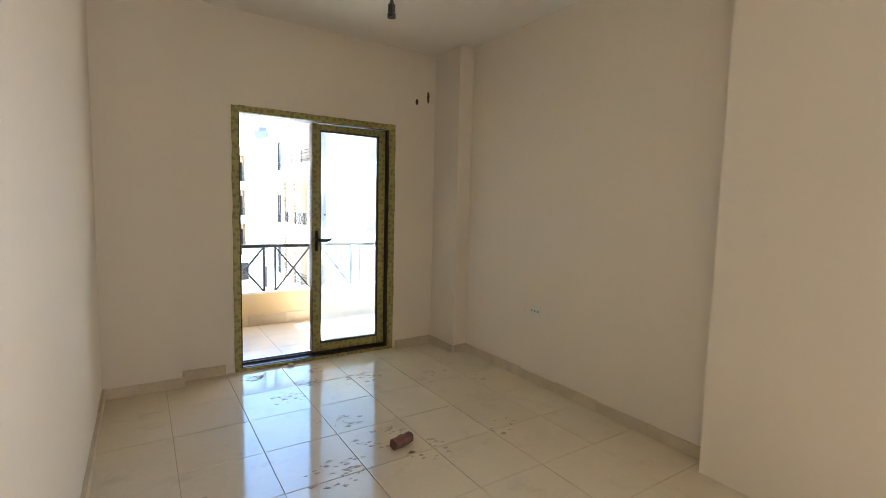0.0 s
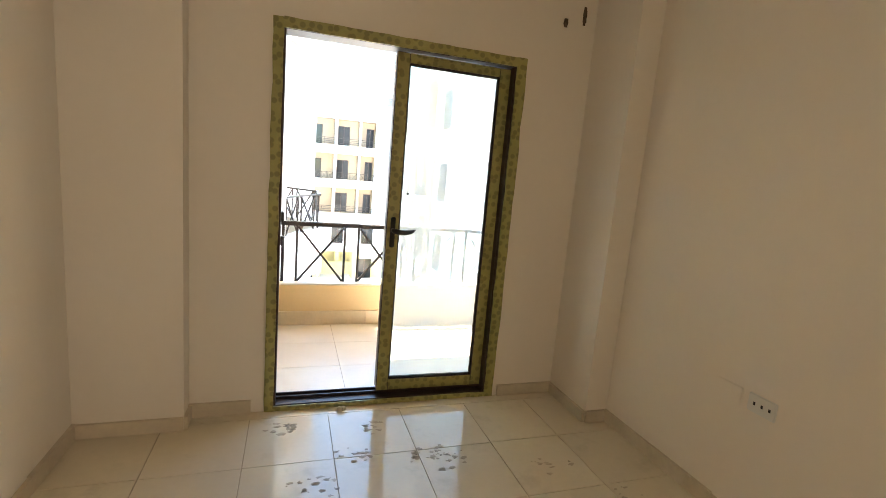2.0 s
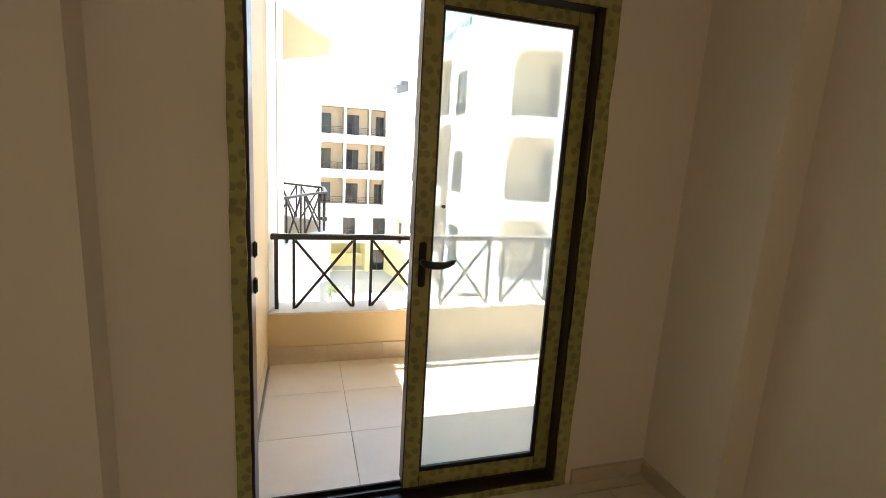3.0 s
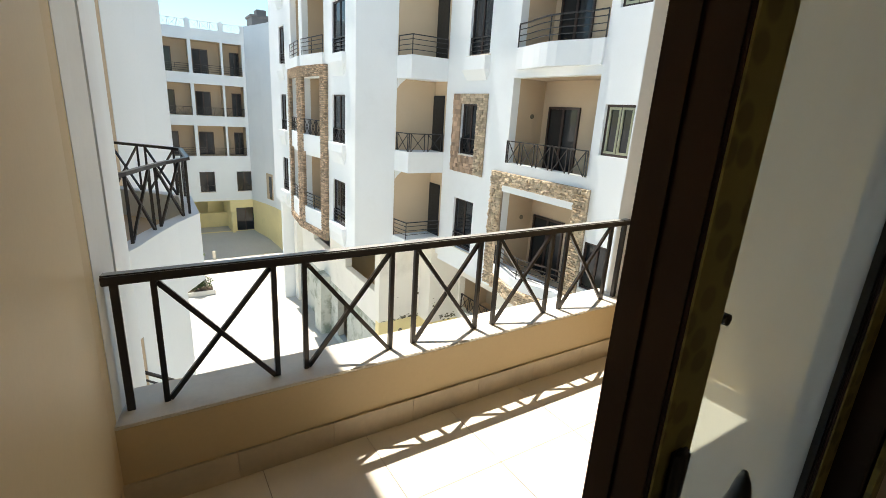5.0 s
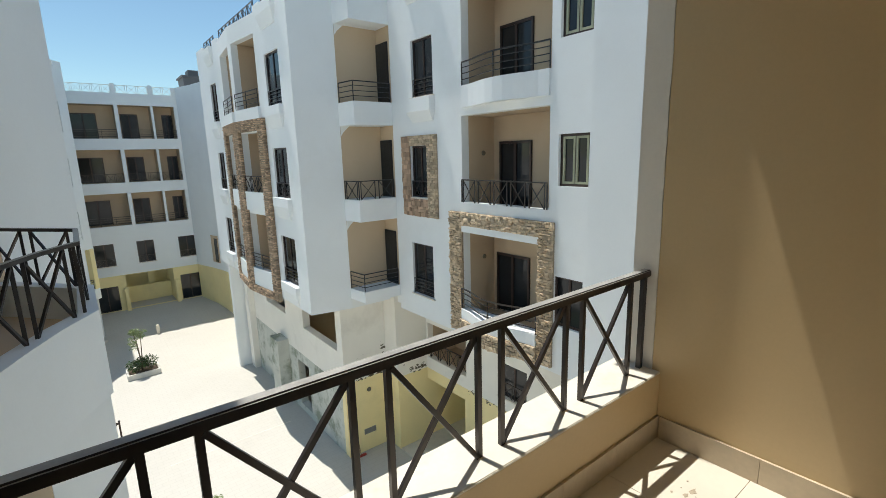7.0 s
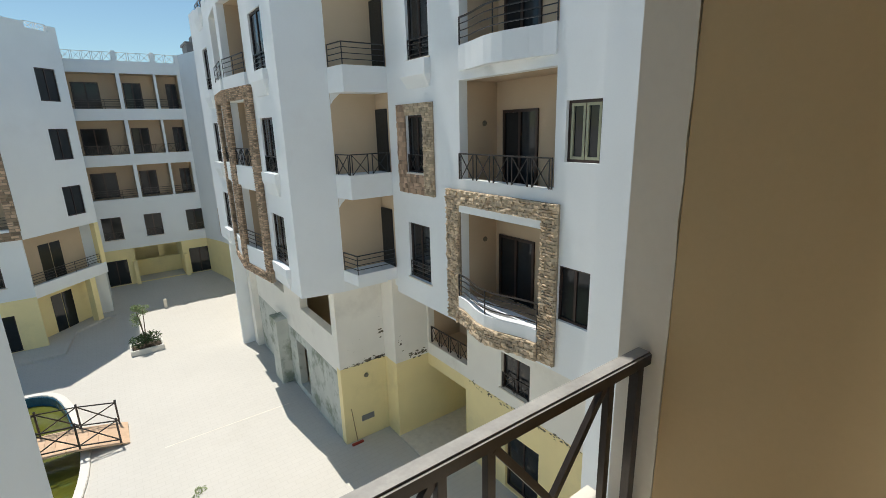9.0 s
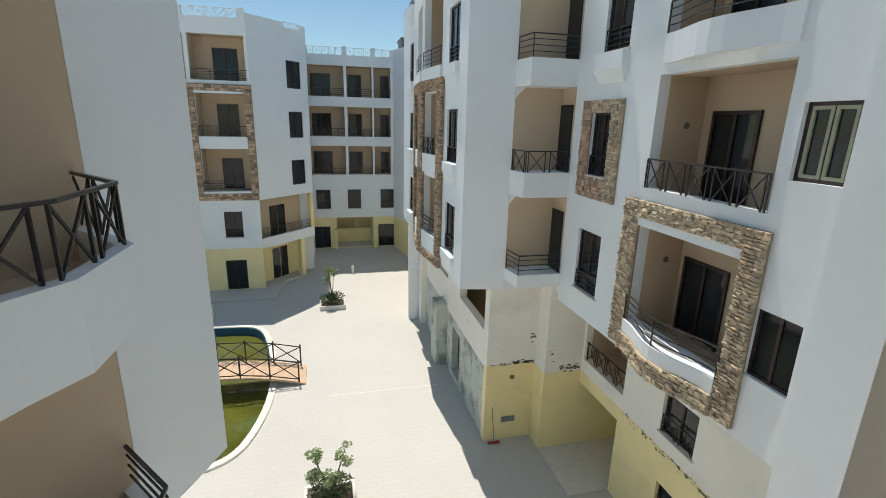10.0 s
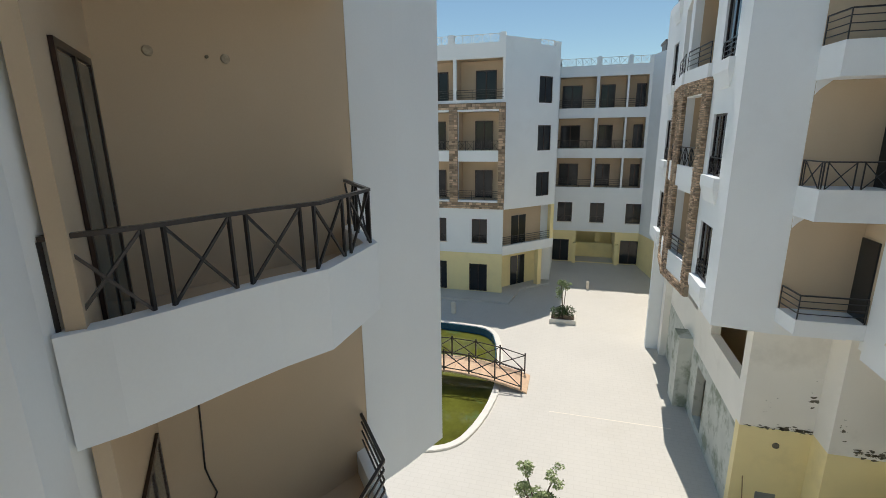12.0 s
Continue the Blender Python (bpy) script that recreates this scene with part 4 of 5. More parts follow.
# upper corner: slanting wall and chamfered corner balconies
bm = bmesh.new()
prism(bm, [(7.5, 14.45), (6.17, 14.698), (6.42, 14.9), (9.4, 14.9), (9.4, 14.45)], -3.47, 6.62)
part_r("corner_wall", bm, WHITE)
for lev in (-3, 0, 3):
    bm = bmesh.new()
    top = lev - 0.45 if lev > -3 else lev - 0.12
    prism(bm, [(7.50, 14.449), (7.60, 13.62), (FX - 0.002, 13.62), (FX + 0.24, 13.8), (FX + 0.24, 14.449)], top, lev + 0.25)
    bal = part_r("corner_balcony", bm, WHITE, "white chamfered corner balcony")
    rail_parts(R, [(7.53, 14.40), (7.63, 13.66), (FX - 0.03, 13.66)], lev + 0.25, lev + 0.85, "x" if lev == 0 else "h", label="brown iron corner rail")
    bm = bmesh.new()
    box(bm, 7.52, FX + 0.2, 14.43, 14.448, lev + 0.251, lev + 2.55)
    box(bm, FX + 0.02, FX + 0.2, 13.66, 14.43, lev + 0.251, lev + 2.55)
    bk = part_r("recess_wall", bm, TAN, "beige balcony recess")
    bm = bmesh.new()
    lo = [(7.521, lev + 2.549), (7.521, lev + 2.25), (7.60, lev + 2.36), (7.82, lev + 2.549)]
    f = [[bm.verts.new((x, y, z)) for x, z in lo] for y in (14.40, 14.428)]
    bm.faces.new(f[0])
    bm.faces.new(f[1][::-1])
    for k in range(4):
        bm.faces.new((f[0][k], f[0][(k + 1) % 4], f[1][(k + 1) % 4], f[1][k]))
    part_r("corner_fillet", bm, WHITE)
    bm = bmesh.new()
    box(bm, FX - 0.02, FX + 0.019, 13.75, 14.42, lev + 0.252, lev + 2.1)
    part_r("balcony_door", bm, DARK_GLASS, "dark glass balcony door")
bm = bmesh.new()
prism(bm, [(7.50, 14.449), (7.60, 13.62), (FX - 0.002, 13.62), (FX + 0.24, 13.8), (FX + 0.24, 14.449)], 5.55, 6.35)
part_r("corner_parapet", bm, WHITE)
bm = bmesh.new()
guard(bm, [(7.53, 14.40), (7.63, 13.66), (FX - 0.03, 13.66)], 6.35, 6.85, "x")
tagged(part_r("roof_rail", bm, IRON), kind="stuff")
bm = bmesh.new()
box(bm, FX + 0.24, 9.4, 13.62, 14.449, -3.55, TOP)
part_r("wall", bm, WHITE)
# parapet of the main face
for ya, yb, h in ((6.1, 7.2, 7.3), (7.2, 10.9, 7.2), (10.9, 11.5, 7.1), (12.5, 13.62, 6.9)):
    bm = bmesh.new()
    box(bm, FX, FX + 0.22, ya, yb, TOP, h)
    part_r("parapet", bm, WHITE)
bm = bmesh.new()
guard(bm, [(FX + 0.1, 11.5), (FX + 0.1, 12.5)], TOP, 7.0, "x")
tagged(part_r("roof_rail", bm, IRON), kind="stuff")
bm = bmesh.new()
box(bm, FX + 0.252, 16.0, 5.0, 28.5, TOP - 0.3, TOP - 0.05)
part_r("roof", bm, ROOF)
bm = bmesh.new()
box(bm, 12.8, 16.0, 5.0, 28.5, GROUND + 0.01, TOP - 0.31)
part_r("core", bm, WHITE)

# street side
SX, SY, SEND, SLOW, SHIGH = 6.17, 14.7, 26.3, -3.47, 6.4
FS = Face((SX, SY), (SX, SEND), True)
s_ = lambda y: y - SY
BAY = (Face((SX, 17.35), (5.9, 19.9), True), Face((5.9, 19.9), (SX, 22.5), True))
S_HOLES = []
for lev in (-3, 0, 3):
    S_HOLES += [(s_(15.62), s_(16.9), lev + 0.3, lev + 1.95), (s_(23.4), s_(24.4), lev + 0.3, lev + 1.95)]
bm = bmesh.new()
FS.wall(bm, 0, s_(17.35), SLOW, SHIGH, 0.25, S_HOLES)
part_r("street_wall", bm, WHITE)
bm = bmesh.new()
FS.wall(bm, s_(22.5), FS.length, SLOW, SHIGH, 0.25, S_HOLES)
part_r("street_wall", bm, WHITE)
for h in S_HOLES:
    window(R, FS, *h, depth=0.06, sill=False, rail="x" if h[2] > -1 and h[2] < 1 else "h")
BOXES = [(a, b, z) for a, b, z, _ in S_HOLES] + [(s_(15.62), s_(16.9), 6.42), (s_(23.4), s_(24.4), 6.42)]
for a, b, z in BOXES:
    bm = bmesh.new()
    hexa(bm, [FS.p(a + 0.05, 0, z - 0.72), FS.p(b - 0.05, 0, z - 0.72), FS.p(b - 0.05, 0.03, z - 0.72), FS.p(a + 0.05, 0.03, z - 0.72),
              FS.p(a - 0.08, 0, z - 0.30), FS.p(b + 0.08, 0, z - 0.30), FS.p(b + 0.08, 0.14, z - 0.30), FS.p(a - 0.08, 0.14, z - 0.30)])
    FS.box(bm, a - 0.08, b + 0.08, 0.0, 0.14, z - 0.299, z - 0.01)
    part_r("window_box", bm, WHITE, "white tapered box under the window")
# the bowed bay: two faces that meet at a blunt ridge
BAY_OPEN = ((0.45, 2.2), (0.3, 2.1))
for F, (u0, u1) in zip(BAY, BAY_OPEN):
    holes = [(u0 - (0.12 if lev == 3 else 0), u1 + (0.12 if lev == 3 else 0), lev + 0.32, lev + (2.78 if lev == 3 else 2.55)) for lev in (-3, 0, 3)]
    bm = bmesh.new()
    F.wall(bm, 0, F.length, SLOW, SHIGH, 0.25, holes)
    part_r("bay_wall", bm, WHITE)
    for h in holes:
        loggia(R, F, *h, 1.1, (h[0] + 0.3, h[1] - 0.15, 2.0), None)
        out = 0.1
        bm = bmesh.new()
        guard(bm, [F.p(h[0], out - 0.05, 0)[:2], F.p(h[1], out - 0.05, 0)[:2]], h[2] + 0.08, h[2] + 0.68, "x" if abs(h[2]) < 1 else "h")
        tagged(part_r("railing", bm, IRON), kind="stuff")
        bm = bmesh.new()
        F.box(bm, h[0] - (0.05 if h[2] > 2 else 0.0), h[1] + (0.05 if h[2] > 2 else 0.0), 0.001, out, h[2] - 0.62, h[2] + 0.08)
        part_r("balcony_front", bm, WHITE, "white balcony front")
for name, z0, z1 in (("bay_roof", SHIGH - 0.2, SHIGH - 0.002), ("bay_soffit", SLOW + 0.002, SLOW + 0.2)):
    bm = bmesh.new()
    prism(bm, [(SX + 0.3, 17.45), (SX + 0.02, 17.37), (5.92, 19.9), (SX + 0.02, 22.48), (SX + 0.3, 22.45)], z0, z1)
    part_r(name, bm, WHITE)
bm = bmesh.new()
box(bm, SX + 0.26, 12, SEND - 0.3, SEND, GROUND, SHIGH)
box(bm, SX + 0.25, 12, 14.91, SEND - 0.3, SLOW, SLOW + 0.2)
box(bm, SX + 0.25, 9.2, 14.91, SEND - 0.3, SHIGH - 0.3, SHIGH - 0.1)
part_r("street_soffit", bm, WHITE)
# street storeys below, set back, patched render
FG = Face((7.3, 15.0), (7.3, SEND - 0.3), True)
bm = bmesh.new()
FG.wall(bm, 0.302, FG.length, -6.6, SLOW, 0.3, [(0.45, 3.6, -5.3, -3.7), (5.6, 8.2, -5.2, -3.8)])
part_r("street_lower_wall", bm, CREAM, "cream lower wall with open windows")
bm = bmesh.new()
FG.wall(bm, 0.302, FG.length, GROUND, -6.602, 0.3, [(3.4, 4.6, GROUND + 0.3, -7.0)])
part_r("street_base_wall", bm, BARE, "patched grey-green unfinished render")
bm = bmesh.new()
box(bm, 6.8, 7.299, 20.6, 21.6, GROUND, -6.4)
part_r("base_pier", bm, BARE, "patched grey-green unfinished pier")
bm = bmesh.new()
box(bm, 7.0, 7.299, 25.3, 25.9, GROUND, SLOW)
part_r("base_pier", bm, CREAM, "cream corner pier")
bm = bmesh.new()
box(bm, 9.2, 9.4, 15.3, SEND - 0.3, GROUND, SLOW)
part_r("inner_wall", bm, BEIGE)
# street parapet with rails
for a, b, h in ((0, 0.75, 6.66), (2.3, 2.9, 6.6), (7.9, 8.6, 6.6), (10.4, 11.6, 6.66)):
    bm = bmesh.new()
    FS.box(bm, a, b, -0.22, 0, SHIGH + 0.002, h)
    part_r("parapet", bm, WHITE)
bm = bmesh.new()
for a, b in ((0.75, 2.3), (3.1, 7.7), (8.6, 10.4)):
    guard(bm, [FS.p(a, -0.1, 0)[:2], FS.p(b, -0.1, 0)[:2]], SHIGH, SHIGH + 0.45, "x")
tagged(part_r("roof_rail", bm, IRON), kind="stuff")
REAR = [(8.6, SEND + 0.01), (8.6, 34.6), (8.42, 36.4), (8.05, 38.2), (7.66, 39.5), (7.45, 40.28)]
bm = bmesh.new()
strip_wall(bm, REAR, -0.3, -6.25, 6.84)
part_r("rear_wing", bm, WHITE)
bm = bmesh.new()
strip_wall(bm, REAR, -0.3, GROUND, -6.252)
part_r("rear_wing_base", bm, YELLOW, "yellow painted curved ground storey")
RW = Face((8.42, 36.4), (8.05, 38.2), True)
bm = bmesh.new()
RW.box(bm, 0.35, 1.45, 0.004, 0.03, -5.75, -3.75)
rear_window = part_r("rear_window", bm, TAN, "beige window recess")
bm = bmesh.new()
RW.box(bm, 0.5, 0.95, 0.031, 0.05, -5.7, -3.95)
part("pane", bm, DARK_GLASS, rear_window)


def stone_meshes(rnd, mat, rough):
    """Eight split stones of unit size, each with an uneven face."""
    meshes = []
    e, f = 0.5 - 0.06 * rough, 0.5 - 0.08 * rough
    for k in range(8):
        m = bmesh.new()
        hexa(m, [(-0.5, -0.5, 0), (0.5, -0.5, 0), (0.5, 0.5, 0), (-0.5, 0.5, 0), (-e, -f, 1), (e, -f, 1), (e, f, 1), (-e, f, 1)])
        for v in m.verts:
            if v.co.z > 0.5:
                v.co += Vector((rnd.uniform(-0.07, 0.07), rnd.uniform(-0.08, 0.08), rnd.uniform(-0.45, 0.45) * rough))
            else:
                v.co += Vector((rnd.uniform(-0.05, 0.03), rnd.uniform(-0.05, 0.03), 0))
        me = bpy.data.meshes.new("stone")
        bmesh.ops.recalc_face_normals(m, faces=m.faces)
        m.to_mesh(me)
        m.free()
        me.materials.append(mat)
        meshes.append(me)
    return meshes


def stone_band(F, u0, u1, z0, z1, proud, size, seed, mat, rough, bow=None):
    """A band of split stones on its mortar bed; bow(u) carries it outwards."""
    rnd = random.Random(seed)
    bow = bow or (lambda u: 0.0)
    bm = bmesh.new()
    n = 10 if bow(0.5 * (u0 + u1)) else 1
    for k in range(n):
        a, b = u0 + (u1 - u0) * k / n, u0 + (u1 - u0) * (k + 1) / n
        da, db = bow(a) + proud * 0.6, bow(b) + proud * 0.6
        hexa(bm, [F.p(a, 0.002, z0), F.p(b, 0.002, z0), F.p(b, db, z0), F.p(a, da, z0), F.p(a, 0.002, z1), F.p(b, 0.002, z1), F.p(b, db, z1), F.p(a, da, z1)])
    bmesh.ops.remove_doubles(bm, verts=bm.verts, dist=0.0005)
    base = part_r("stone_surround", bm, MORTAR, "rough tan split-stone surround")
    w, h = size
    meshes = stone_meshes(rnd, mat, rough)
    z, count = z0, 0
    while z < z1 - 0.015:
        hh = min(h * rnd.uniform(0.7, 1.4), z1 - z)
        u = u0 - rnd.uniform(0, 0.5) * w
        while u < u1:
            ww = w * rnd.uniform(0.5, 1.6)
            a, b = max(u, u0 - rnd.uniform(0, 0.015)), min(u + ww, u1 + rnd.uniform(0, 0.015))
            u += ww
            if b - a < 0.025 or count >= 300:
                continue
            c = (a + b) / 2
            slope = (bow(c + 0.02) - bow(c - 0.02)) / 0.04
            along = (F.u + F.n * slope).normalized()
            face = Vector((along.y, -along.x)) if Vector((along.y, -along.x)).dot(F.n) > 0 else Vector((-along.y, along.x))
            turn = Matrix(((along.x, 0, face.x, 0), (along.y, 0, face.y, 0), (0, 1, 0, 0), (0, 0, 0, 1)))
            o = new("stone", meshes[rnd.randrange(8)])
            o.parent = base
            o.matrix_basis = (Matrix.Translation(F.p(c, bow(c) + proud * 0.5, z + hh / 2)) @ turn @ Matrix.Rotation(rnd.uniform(-0.06, 0.06) * rough, 4, "Z")
                              @ Matrix.Diagonal((b - a - 0.004, hh - 0.003, proud * rnd.uniform(0.4, 0.85), 1)))
            count += 1
        z += hh
    return base


# the wide frame round the second-storey balcony, its foot bowed like the balcony front
big = (0.105, 0.062)
bow2 = lambda u: 0.12 + 0.28 * math.sin(math.pi * min(1, max(0, (u - y_(7.52)) / 2.7))) ** 2
stone_band(FA, y_(7.1), y_(7.5), -3.45, 0.03, 0.10, big, 51, STONE, 0.8)
stone_band(FA, y_(10.25), y_(10.75), -3.45, 0.03, 0.10, big, 52, STONE, 0.8)
stone_band(FA, y_(7.5), y_(10.25), -0.34, 0.03, 0.10, big, 53, STONE, 0.8)
stone_band(FA, y_(7.5), y_(10.25), -3.45, -3.02, 0.08, (0.11, 0.065), 54, STONE, 0.8, bow2)
bm = bmesh.new()
FA.box(bm, y_(7.502), y_(10.248), 0.001, 0.07, -0.52, -0.342)
part_r("lintel", bm, WHITE)
small = (0.15, 0.12)
stone_band(FA, y_(12.68), y_(13.1), -0.27, 2.17, 0.05, small, 61, STONE_FLAT, 0.4)
stone_band(FA, y_(11.32), y_(11.78), -0.27, 2.17, 0.06, (0.11, 0.065), 62, STONE, 0.8)
stone_band(FA, y_(11.78), y_(12.68), 1.87, 2.17, 0.05, (0.13, 0.08), 63, STONE, 0.6)
stone_band(FA, y_(11.78), y_(12.68), -0.27, 0.275, 0.05, small, 64, STONE_FLAT, 0.3)
BAY_RECT = []
for F, (u0, u1), c0, c1 in zip(BAY, BAY_OPEN, (0.02, 0.0), (2.55, 2.56)):
    rects = [(c0, u0, -3.3, 3.0), (u1, c1, -3.3, 3.0), (u0, u1, 2.6, 3.0), (c0, c1, -3.62, -3.31)]
    for a, b, c, d in rects:
        bm = bmesh.new()
        F.box(bm, a, b, 0.001, 0.13, c, d)
        part_r("stone_backing", bm, MORTAR)
    P = Face(F.p(0, 0.13, 0)[:2], F.p(F.length, 0.13, 0)[:2], True)
    BAY_RECT += [(P, *r) for r in rects]
    for u in (c0, u1):
        q = Face(F.p(u - 0.002, 0.15, 0)[:2], F.p(u - 0.002, 0.0, 0)[:2])
        BAY_RECT.append((q, 0, 0.15, -3.3, 3.0 if u == c0 else 2.6))
stone_field("stone_surround", R, BAY_RECT, 0.13, 0.075, 0.035, 8, "rough brown split-stone surround")


def flakes(face, u0, u1, z, spread, n, seed, size=0.05):
    """Peeled dark patches along a damp line."""
    rnd = random.Random(seed)
    bm = bmesh.new()
    for _ in range(n * 3):
        u, zz, s = rnd.uniform(u0, u1), z + rnd.gauss(0, spread), size * rnd.uniform(0.12, 0.9) ** 1.2
        ring = [(u + s * rnd.uniform(0.3, 1.9) * math.cos(t), zz + 0.6 * s * rnd.uniform(0.2, 1.5) * math.sin(t)) for t in [k * math.tau / 7 for k in range(7)]]
        lo = [bm.verts.new(face.p(a, 0.003, b)) for a, b in ring]
        hi = [bm.verts.new(face.p(a, 0.007, b)) for a, b in ring]
        bm.faces.new(hi)
        for k in range(7):
            bm.faces.new((lo[k], lo[(k + 1) % 7], hi[(k + 1) % 7], hi[k]))
    ob = part_r("peeled_patch", bm, FLAKE, "peeled and mouldy render")
    tagged(ob, kind="stuff")


FK = Face((7.30, 15.0), (9.05, 15.0))
FK2 = Face((9.05, 14.2), (10.4, 14.2))
flakes(FK, 0.9, 1.72, -6.40, 0.03, 22, 1, 0.075)
flakes(FK, 0.1, 0.9, -6.44, 0.025, 9, 2, 0.05)
flakes(FK, 1.55, 1.66, -5.3, 0.22, 3, 3, 0.085)
flakes(FK, 0.3, 0.9, -5.9, 0.2, 4, 7, 0.02)
flakes(FK2, 0.1, 0.3, -5.7, 0.12, 3, 4, 0.08)
flakes(FK2, 0.5, 1.3, -6.32, 0.06, 14, 5, 0.075)
flakes(FB, v_(7.0), v_(11.8), -6.5, 0.05, 34, 6, 0.06)
bm = bmesh.new()
tube(bm, [FK.p(0.95, 0.001, -6.95), FK.p(0.95, 0.03, -6.95), FK.p(0.95, 0.031, -6.95)], [0.09, 0.08, 0.04], 12)
part_r("junction_box", bm, FLAKE, "open round junction box")
for zc in (1.95, 5.0, -1.0):
    bm = bmesh.new()
    tube(bm, [(9.75, 10.246, zc - 0.35), (9.75, 10.22, zc - 0.35), (9.75, 10.219, zc - 0.35)], [0.07, 0.06, 0.03], 12)
    part_r("junction_box", bm, FLAKE, "open round junction box")
settle(R)
settle(nb)

# =====================================================================
# the far building
# =====================================================================
FF = thing("far_apartment_building", "white building with beige loggia rows over a yellow ground storey", "building", (4, 40.5, GROUND))
YF = 40.3
FFace = Face((-4, YF), (12, YF))
f_ = lambda x: x + 4
F_LOGS, F_WIN = [], []
for lev in (-3, 0, 3):
    for a, b in ((0.95, 3.62), (3.84, 5.78), (5.92, 7.25)):
        F_LOGS.append((f_(a), f_(b), lev + 0.27, lev + 2.53))
for a, b in ((1.18, 2.32), (3.69, 4.76), (6.36, 7.50)):
    F_WIN.append((f_(a), f_(b), -5.52, -3.95))
FGROUND = GROUND + 0.54  # the paving rises towards it
F_DOORS = [(f_(0.88), f_(2.2), FGROUND + 0.04, -7.0), (f_(6.15), f_(7.55), FGROUND + 0.04, -6.9)]
F_PORTAL = (f_(2.72), f_(5.72), FGROUND + 0.02, -6.28)
bm = bmesh.new()
FFace.wall(bm, 0, 16, -6.25, 6.3, 0.25, F_LOGS + F_WIN)
part("wall", bm, WHITE, FF)
bm = bmesh.new()
FFace.wall(bm, 0, 16, GROUND, -6.252, 0.25, F_DOORS + [F_PORTAL])
part("ground_storey_wall", bm, YELLOW, FF, "yellow painted ground storey")
for h in F_LOGS:
    lg = loggia(FF, FFace, *h, 1.3, (h[0] + 0.15, h[0] + (h[1] - h[0]) * 0.62, 1.75) if h[1] - h[0] > 1.5 else (h[1] - 0.7, h[1] - 0.02, 1.75), "h" if h[2] > 2 or h[2] < -1 else "x", t=0.05)
for h in F_WIN:
    window(FF, FFace, *h, depth=0.08, rail="x")
for h in F_DOORS:
    window(FF, FFace, *h, depth=0.12, sill=False)
bm = bmesh.new()
FFace.box(bm, F_PORTAL[0] - 0.2, F_PORTAL[1] + 0.2, -4.2, -4.0, GROUND, -6.3)
FFace.box(bm, F_PORTAL[0] - 0.2, F_PORTAL[0], -4.0, -0.25, GROUND, -6.3)
FFace.box(bm, F_PORTAL[1], F_PORTAL[1] + 0.2, -4.0, -0.25, GROUND, -6.3)
FFace.box(bm, F_PORTAL[0] + 1.6, F_PORTAL[0] + 2.0, -3.0, -2.6, GROUND, -6.3)
FFace.box(bm, F_PORTAL[0], F_PORTAL[1], -2.2, -2.0, GROUND, GROUND + 1.75)
part("portal", bm, YELLOW, FF, "yellow open passage")
for x in (2.52, 5.75):
    bm = bmesh.new()
    FFace.box(bm, f_(x), f_(x) + 0.25, 0.0, 0.3, GROUND, -7.2)
    part("portal_pier", bm, YELLOW, FF)
bm = bmesh.new()
FFace.box(bm, 0, 16, -12, -0.26, 6.0, 6.2)
part("roof", bm, ROOF, FF)
bm = bmesh.new()
FFace.box(bm, 0, 16, -12, -4.3, GROUND, 5.88)
part("core", bm, WHITE, FF)
for x in (0.7, 3.6, 5.78, 7.25):
    bm = bmesh.new()
    FFace.box(bm, f_(x), f_(x) + (0.24 if x < 7 else 2.2), -0.2, 0, 6.302, 6.92 if x < 7 else 6.84)
    part("parapet", bm, WHITE, FF)
bm = bmesh.new()
for a, b in ((0.94, 3.6), (3.84, 5.78), (6.02, 7.25)):
    guard(bm, [FFace.p(f_(a), -0.1, 0)[:2], FFace.p(f_(b), -0.1, 0)[:2]], 6.3, 6.84, "x", 0.035)
tagged(part("roof_rail", bm, PALE_IRON, FF), "white iron roof rail", kind="stuff")
bm = bmesh.new()
box(bm, 8.25, 9.8, 41.0, 43.0, 6.202, 7.75)
box(bm, 8.15, 9.9, 40.9, 43.1, 7.752, 7.9)
box(bm, 8.7, 9.4, 41.4, 42.4, 7.902, 8.35)
part("roof_tank_room", bm, GREY_PAINT, FF, "dark grey roof structure")
settle(FF)

# =====================================================================
# the building on the courtyard's other side
# =====================================================================
LB = thing("side_apartment_building", "white apartment building with stone-framed bowed balconies over a yellow ground storey", "building", (-5, 33, GROUND))
YL = 32.3
LA = Face((-9, YL), (-2.05, YL))
l_ = lambda x: x + 9
L_LOGS = []
for z0, z1, spans in ((-2.85, -0.3, ((-8.4, -5.68), (-5.1, -2.4))), (0.41, 2.86, ((-8.4, -5.68), (-5.1, -2.4))), (3.58, 6.05, ((-8.4, -5.4), (-5.2, -2.12)))):
    for a, b in spans:
        L_LOGS.append((l_(a), l_(b), z0, z1))
L_WIN = [(l_(-6.85), l_(-5.95), -5.78, -4.13), (l_(-4.16), l_(-3.1), -5.78, -4.13)]
L_DOOR = [(l_(-6.9), l_(-5.95), GROUND + 0.15, -7.2), (l_(-4.34), l_(-3.08), GROUND + 0.15, -7.28)]
bm = bmesh.new()
LA.wall(bm, 0, LA.length, -6.5, 6.95, 0.25, L_LOGS + L_WIN)
part("wall", bm, WHITE, LB)
bm = bmesh.new()
LA.wall(bm, 0, LA.length, GROUND, -6.502, 0.25, L_DOOR)
part("ground_storey_wall", bm, YELLOW, LB, "yellow painted ground storey")
for h in L_LOGS:
    loggia(LB, LA, *h, 1.3, (h[0] + (h[1] - h[0]) * 0.33, h[0] + (h[1] - h[0]) * 0.78, 1.9), "x" if -1 < h[2] < 1 else "h")
for h in L_WIN:
    window(LB, LA, *h, depth=0.08, rail="x")
